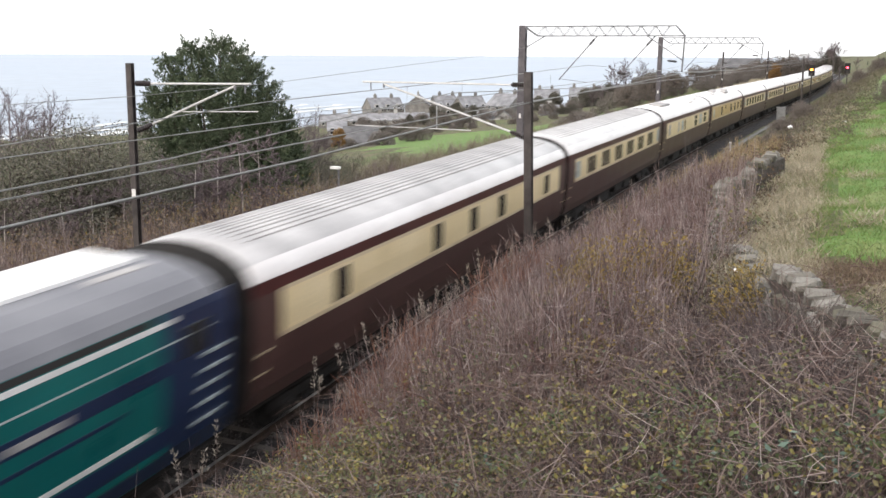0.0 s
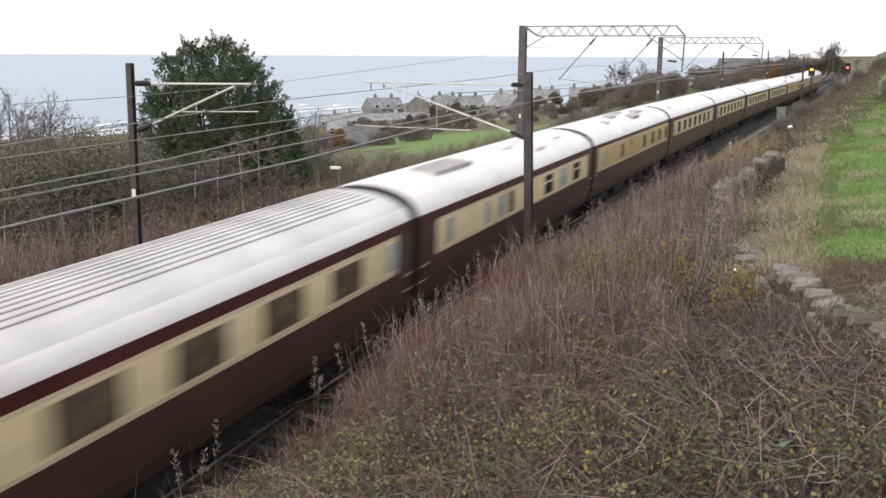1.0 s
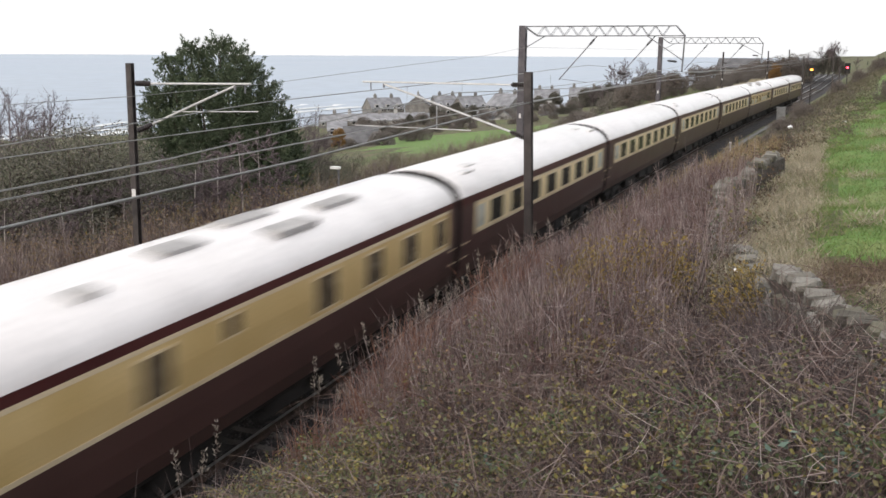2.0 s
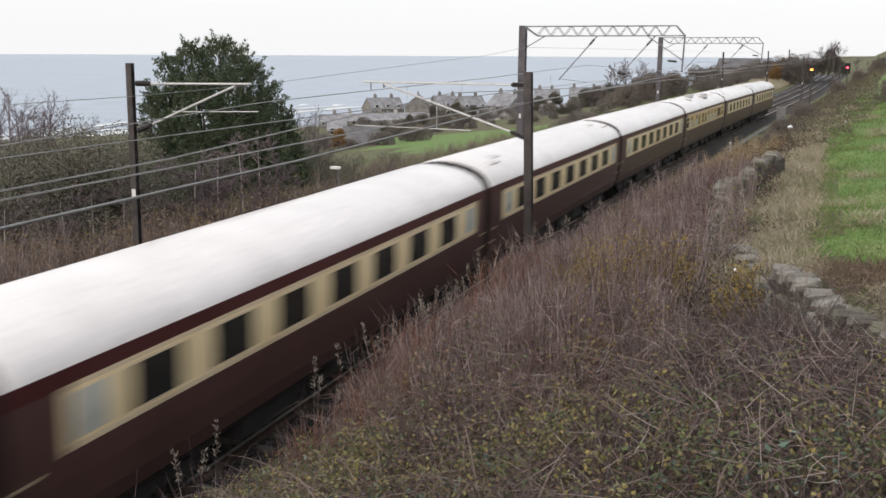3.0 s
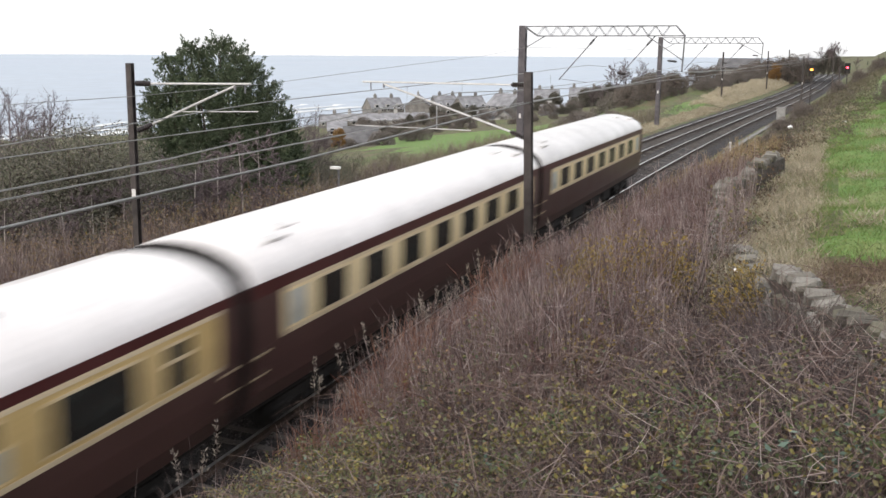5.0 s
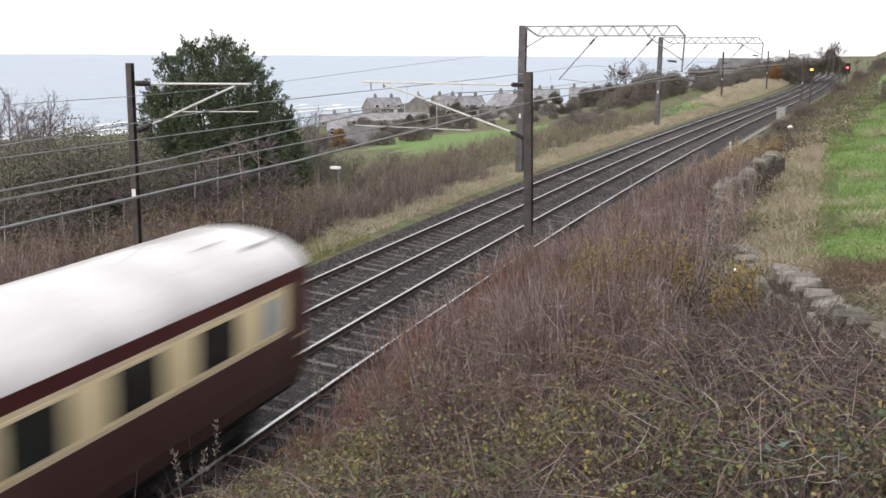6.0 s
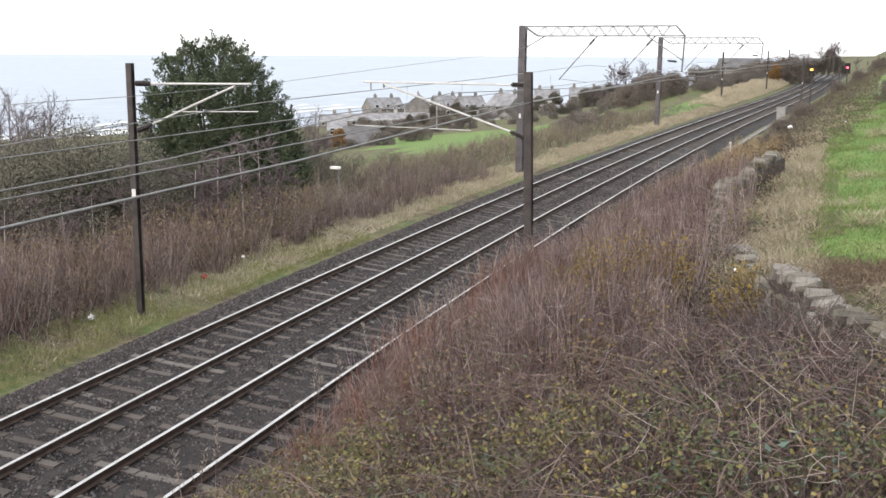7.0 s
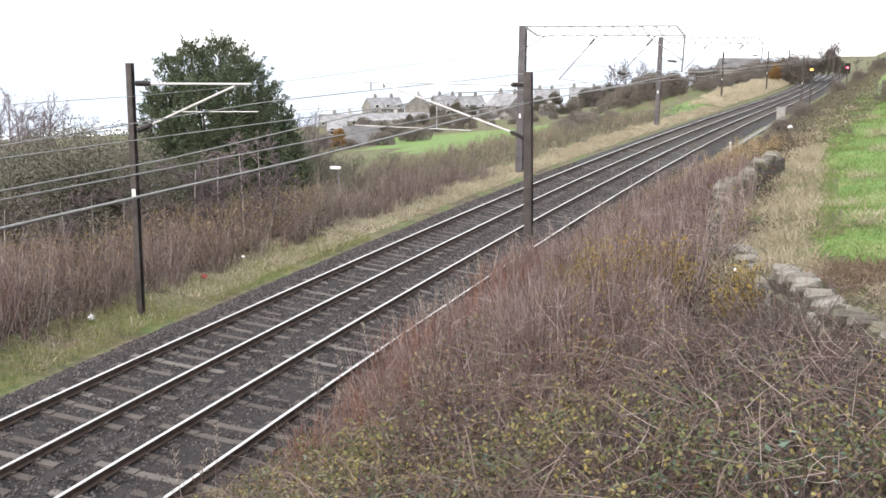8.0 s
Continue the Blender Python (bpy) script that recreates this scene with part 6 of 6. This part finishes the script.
place(russet, [bearing(-0.462, 70, None, 0, 1.0), bearing(-0.145, 170, None, 230, 1.3), bearing(-0.125, 175, None, 10, 1.5), bearing(-0.105, 180, None, 77, 1.4), bearing(-0.085, 190, None, 20, 1.4), bearing(-0.07, 200, None, 140, 1.4), bearing(-0.046, 238, 0.6, 60, 1.6), bearing(-0.038, 242, 0.8, 160, 1.8), bearing(-0.03, 246, 1.0, 20, 2.0), bearing(-0.022, 248, 1.0, 250, 2.0), bearing(-0.013, 250, 1.2, 300, 2.1), bearing(-0.005, 252, 1.4, 70, 2.2), bearing(0.003, 254, 1.6, 190, 2.1), on(198, 11, 33, 0.9), on(150, 10, 140, 0.7), on(120, 9, 60, 0.6), on(60, 8.2, 210, 0.42), on(75, 8.6, 20, 0.5), on(90, 7.4, 120, 0.55), on(48, 8.4, 330, 0.35), on(66, 13.5, 60, 0.5), on(70, 14.4, 160, 0.45)])
# brown leaves paled towards grey, with distance haze in the colour
scrubby = clump_tree("brown_hedge_bush", 2.4, 2.4, 60, 110, (0.07, 0.14), leafy("hazy_brown_leaves", [(0.19, 0.165, 0.155), (0.27, 0.235, 0.215), (0.17, 0.16, 0.135), (0.23, 0.18, 0.165)]), 26, "grey-brown leafless hedge bush among the gardens", "bush")
place(scrubby, [bearing(-0.45 + 0.0125 * k, 238 + 18 * math.sin(k * 2.3), None, 47 * k, 1.0 + 0.25 * math.sin(k * 1.7)) for k in range(20) if not 9 < k < 20] + [bearing(-0.335 + 0.02 * k, 262, None, 90 * k, 0.55) for k in range(7)] + [bearing(-0.43 + 0.021 * k, 285 + 20 * math.sin(k * 1.9), None, 67 * k, 1.3) for k in range(12)] + [bearing(-0.22 + 0.014 * k, 190 + 12 * math.sin(k * 1.9), None, 67 * k, 1.2) for k in range(4, 9)] + [on(178 + 6.0 * k, -14.0 - 1.2 * math.sin(k * 2.0), 50 * k, 0.7 + 0.15 * math.sin(k * 3.0)) for k in range(11)] + [on(102 + 4.2 * k, -14.5 - 0.75 * k + 1.2 * math.sin(k * 2.7), 77 * k, 0.6 + 0.18 * math.sin(k * 1.3)) for k in range(11)])
orange = clump_tree("autumn_tree", 1.5, 3.6, 44, 120, (0.09, 0.15), M_ORANGE, 23, "small tree in orange autumn leaf", "tree")
place(orange, [bearing(-0.051, 228, 0.4, 0, 1.05), bearing(-0.0175, 238, 1.9, 80, 1.0), bearing(-0.435, 215, -11.0, 30, 1.0)])
# leaf colours lightened and greyed to carry the haze of distance
hedge = clump_tree("dark_hedge_tree", 2.2, 4.6, 70, 110, (0.09, 0.17), leafy("hazy_hedge_leaves", [(0.1, 0.1, 0.08), (0.15, 0.145, 0.115), (0.19, 0.165, 0.14), (0.12, 0.115, 0.095)]), 24, "dark evergreen tree in a hedge", "tree")
place(hedge, [bearing(-0.345, 300, None, 20, 0.6), bearing(-0.305, 310, None, 220, 0.6), bearing(-0.365, 250, -11.6, 170, 0.6), bearing(-0.39, 255, -12.4, 200, 0.6), bearing(-0.207, 288, -12.3, 0, 1.25), bearing(-0.198, 290, -12.0, 60, 1.3), bearing(-0.186, 330, -11, 120, 1.7), bearing(-0.175, 335, -10.5, 20, 1.7), bearing(-0.164, 330, -10, 200, 1.8), bearing(-0.153, 325, -9.5, 250, 1.6), bearing(-0.215, 340, -12, 130, 1.6), bearing(-0.23, 345, -13, 130, 1.5), bearing(-0.131, 240, -4.6, 160, 1.55), bearing(-0.122, 243, -4.2, 40, 1.6), bearing(-0.142, 300, -8, 10, 1.6), bearing(0.014, 262, 3.0, 40, 0.75), bearing(0.026, 258, 3.2, 140, 1.1), bearing(0.0205, 266, 3.2, 10, 0.7), bearing(0.033, 262, 3.2, 60, 0.8), bearing(0.039, 256, 3.0, 70, 0.55), bearing(-0.31, 375, -15.0, 15, 1.2), bearing(-0.335, 370, -15.4, 95, 1.1), bearing(-0.295, 355, -14.6, 195, 1.1), bearing(-0.325, 330, -14.4, 35, 1.0), bearing(-0.305, 325, -13.8, 75, 1.0), bearing(-0.36, 290, -13.2, 155, 0.9), bearing(0.07, 200, 4.6, 15, 0.5), bearing(0.085, 190, 4.9, 95, 0.45)])
bare = bare_tree("bare_tree", 6.5, 1.0, 5, "leafless grey tree with a fine twiggy crown", twig=0.006, forks=(12, 6, 6, 5))
place(bare, [bearing(-0.86, 49, None, 0, 1.25), bearing(-0.84, 46, None, 100, 1.2), bearing(-0.815, 50, None, 200, 1.25), bearing(-0.79, 47, None, 40, 1.1), bearing(-0.765, 51, None, 300, 1.1), bearing(-0.735, 50, None, 330, 1.0), bearing(-0.7, 52, None, 130, 0.8), bearing(-0.85, 53, None, 250, 1.35), bearing(-0.80, 54, None, 20, 1.25), bearing(-0.475, 64, None, 150, 0.85), bearing(-0.465, 68, None, 10, 0.9), bearing(-0.455, 66, None, 250, 0.8)])
far_bare = bare_tree("bare_tree", 6.5, 1.0, 6, "leafless grey tree beyond the houses", twig=0.022, forks=(9, 5, 4, 3))
place(far_bare, [bearing(-0.158, 245, -5.4, 20, 1.75), bearing(-0.148, 250, -5.2, 140, 1.85), bearing(-0.139, 246, -4.8, 260, 1.75), bearing(-0.168, 255, -6.8, 80, 1.2), bearing(-0.178, 258, -7.2, 180, 1.1), bearing(0.03, 245, 3.6, 190, 1.1), bearing(0.034, 247, 3.6, 40, 1.05), bearing(0.026, 246, 3.6, 300, 1.05), bearing(0.022, 248, 3.4, 90, 0.95), bearing(0.048, 246, 3.4, 290, 0.6), bearing(0.012, 250, 2.6, 30, 0.9)])
thicket = bare_tree("bare_thicket", 2.6, 1.5, 9, "low tangled leafless hawthorn bush", first=0.05, twig=0.011, forks=(9, 5, 5, 4))
thicket.children[1].data.materials[0] = leafy("pale_hawthorn_twigs", [(0.24, 0.2, 0.18), (0.44, 0.39, 0.36), (0.58, 0.53, 0.49), (0.34, 0.28, 0.25)])
place(thicket, [bearing(-0.6, 43, None, 0, 1.8), bearing(-0.575, 43, None, 90, 2.0), bearing(-0.55, 43, None, 190, 2.0), bearing(-0.525, 44, None, 280, 1.9), bearing(-0.505, 46, None, 45, 1.3), bearing(-0.62, 43, None, 130, 1.2), bearing(-0.485, 50, None, 230, 1.0), bearing(-0.64, 41, None, 30, 1.0), bearing(-0.545, 42, None, 300, 1.1), bearing(-0.85, 38.5, None, 15, 1.5), bearing(-0.815, 39.5, None, 75, 1.6), bearing(-0.775, 38.5, None, 215, 1.5), bearing(-0.735, 40, None, 145, 1.6), bearing(-0.69, 40.5, None, 5, 1.4), bearing(-0.655, 42, None, 260, 1.3), on(60, -11.8, 20, 0.5), on(67, -11.4, 75, 0.55), on(74, -11.6, 265, 0.5), on(82, -12, 5, 0.6), on(92, -11.6, 175, 0.55), on(30.0, -11.6, 255, 0.7), on(25.5, -11.0, 20, 0.6), on(104, -11, 30, 0.6), on(70, -14, 30, 0.6), on(57, -13.4, 120, 0.6)])


# ---- the old field wall ----
WALL = ([6.5, 8.0, 9.3, 10.2, 10.94, 11.47, 12.21, 13.21, 14.54, 16.0, 19.0, 22.0, 24.2, 27.5, 29.4], [12.6, 11.95, 11.55, 11.3, 11.1, 10.95, 10.74, 10.48, 10.18, 9.75, 9.1, 8.7, 8.66, 9.04, 9.61])
WALL_TOP = ([6, 13.6, 14.5, 15, 19, 22, 24, 29.4], [0.48, 0.5, 0.44, 0.0, 0.0, 0.3, 0.56, 0.52])


def stone_mesh(seed, l, w, h, soft=0.016):
    rs = np.random.RandomState(seed)
    bm = bmesh.new()
    box(bm, -l / 2, l / 2, -w / 2, w / 2, -h / 2, h / 2)
    bmesh.ops.bevel(bm, geom=bm.edges[:], offset=soft, segments=1, affect="EDGES")
    for v in bm.verts:
        v.co += Vector(rs.normal(0, 0.016, 3))
    me = bpy.data.meshes.new("stone")
    bm.to_mesh(me)
    bm.free()
    me.materials.append(M_STONEWALL)
    return me


def field_wall():
    ob = thing("field_wall", pose(0, 0, 0), "tumbledown dry stone field wall with upright cope stones", "wall", "", "structure")
    s = np.arange(6.5, 29.6, 0.4)
    o = np.interp(s, *WALL)
    top = np.interp(s, *WALL_TOP) + 0.07 * np.sin(s * 1.9)
    rows = np.stack([gz(s, o - 0.2) - [0, 0, 0.45], gz(s, o + 0.2) - [0, 0, 0.45], gz(s, o) + np.stack([0 * s + 0.17, 0 * s, top], -1), gz(s, o) + np.stack([0 * s - 0.17, 0 * s, top], -1)], 1)
    n = len(s)
    f = [(i * 4 + j, i * 4 + (j + 1) % 4, i * 4 + 4 + (j + 1) % 4, i * 4 + 4 + j) for i in range(n - 1) for j in range(4)] + [(0, 1, 2, 3), (4 * n - 1, 4 * n - 2, 4 * n - 3, 4 * n - 4)]
    link("hearting", rows.reshape(-1, 3), f, M_HEARTING, ob)
    flats = [stone_mesh(k, 0.24 + 0.03 * k, 0.14, 0.11 + 0.012 * k) for k in range(5)]
    copes = [stone_mesh(10 + k, 0.085 + 0.01 * k, 0.25 + 0.025 * k, 0.2 + 0.006 * k, 0.028) for k in range(5)]
    rs = np.random.RandomState(4)
    d, k = 6.8, 0
    while d < 29.2:
        oo, tp = float(np.interp(d, *WALL)), float(np.interp(d, *WALL_TOP)) + 0.07 * math.sin(d * 1.9)
        slope = math.degrees(math.atan2(float(np.interp(d + 0.3, *WALL)) - float(np.interp(d - 0.3, *WALL)), 0.6))
        piece = new("cope_stone", copes[k % 5])
        piece.parent = ob
        piece.matrix_basis = spot(d, oo + rs.normal(0, 0.035), float(ground(d, oo)) + tp + 0.06 + rs.normal(0, 0.01), -slope) @ pose(0, 0, 0, rs.normal(22, 7), rs.normal(0, 9), rs.normal(0, 10)) @ pose(0, 0, 0, 0, 0, 90)
        d += 0.17 + 0.05 * rs.rand()
        k += 1
    for course in range(-4, 3):
        d = 7.0 + 0.12 * (course % 2)
        while d < 29.2:
            if not 14.6 < d < 22.5 and (course >= 0 or 9.5 < d < 14.6):
                for sg in (-1, 1):
                    if sg > 0 and (d > 14 or course < 0):
                        continue
                    oo = float(np.interp(d, *WALL))
                    slope = math.degrees(math.atan2(float(np.interp(d + 0.3, *WALL)) - float(np.interp(d - 0.3, *WALL)), 0.6))
                    piece = new("stone", flats[k % 5])
                    piece.parent = ob
                    piece.matrix_basis = spot(d, oo + sg * (0.2 - 0.02 * course), float(ground(d, oo)) + 0.04 + 0.145 * course, -slope) @ pose(0, 0, 0, 0, rs.normal(0, 5), 90 + rs.normal(0, 6))
                    k += 1
            d += 0.3


field_wall()


# ---- litter ----
def litter(s, o, up, size, material, label):
    rs = np.random.RandomState(int(s * 10))
    bm = bmesh.new()
    bmesh.ops.create_icosphere(bm, subdivisions=2, radius=size)
    for v in bm.verts:
        v.co = Vector((v.co.x * (1 + rs.normal(0, 0.2)), v.co.y * (1 + rs.normal(0, 0.2)), v.co.z * (0.8 + rs.normal(0, 0.25))))
    me = bpy.data.meshes.new("litter")
    bm.to_mesh(me)
    bm.free()
    me.materials.append(material)
    ob = new("litter", me)
    ob.matrix_basis = Matrix.Translation(Vector(gz(s, o)) + Vector((0, 0, up)))
    tagged(ob, label, "litter")


litter(13.9, 9.62, 1.05, 0.036, M_LITTER, "crumpled white plastic bag caught in the bank scrub")
litter(30.3, -8.3, 0.1, 0.12, M_RED_LITTER, "crumpled red plastic scrap on the verge")
litter(24.6, -8.4, 0.12, 0.09, M_LITTER, "crumpled pale plastic scrap in the verge grass")
litter(33.0, -8.4, 0.3, 0.06, M_LITTER, "small white plastic scrap in the scrub")
litter(52.0, 9.0, 0.5, 0.1, M_LITTER, "white plastic scrap on the field edge")
litter(50.0, 11.3, 0.2, 0.09, M_LITTER, "pale plastic scrap in the field grass")

motions()
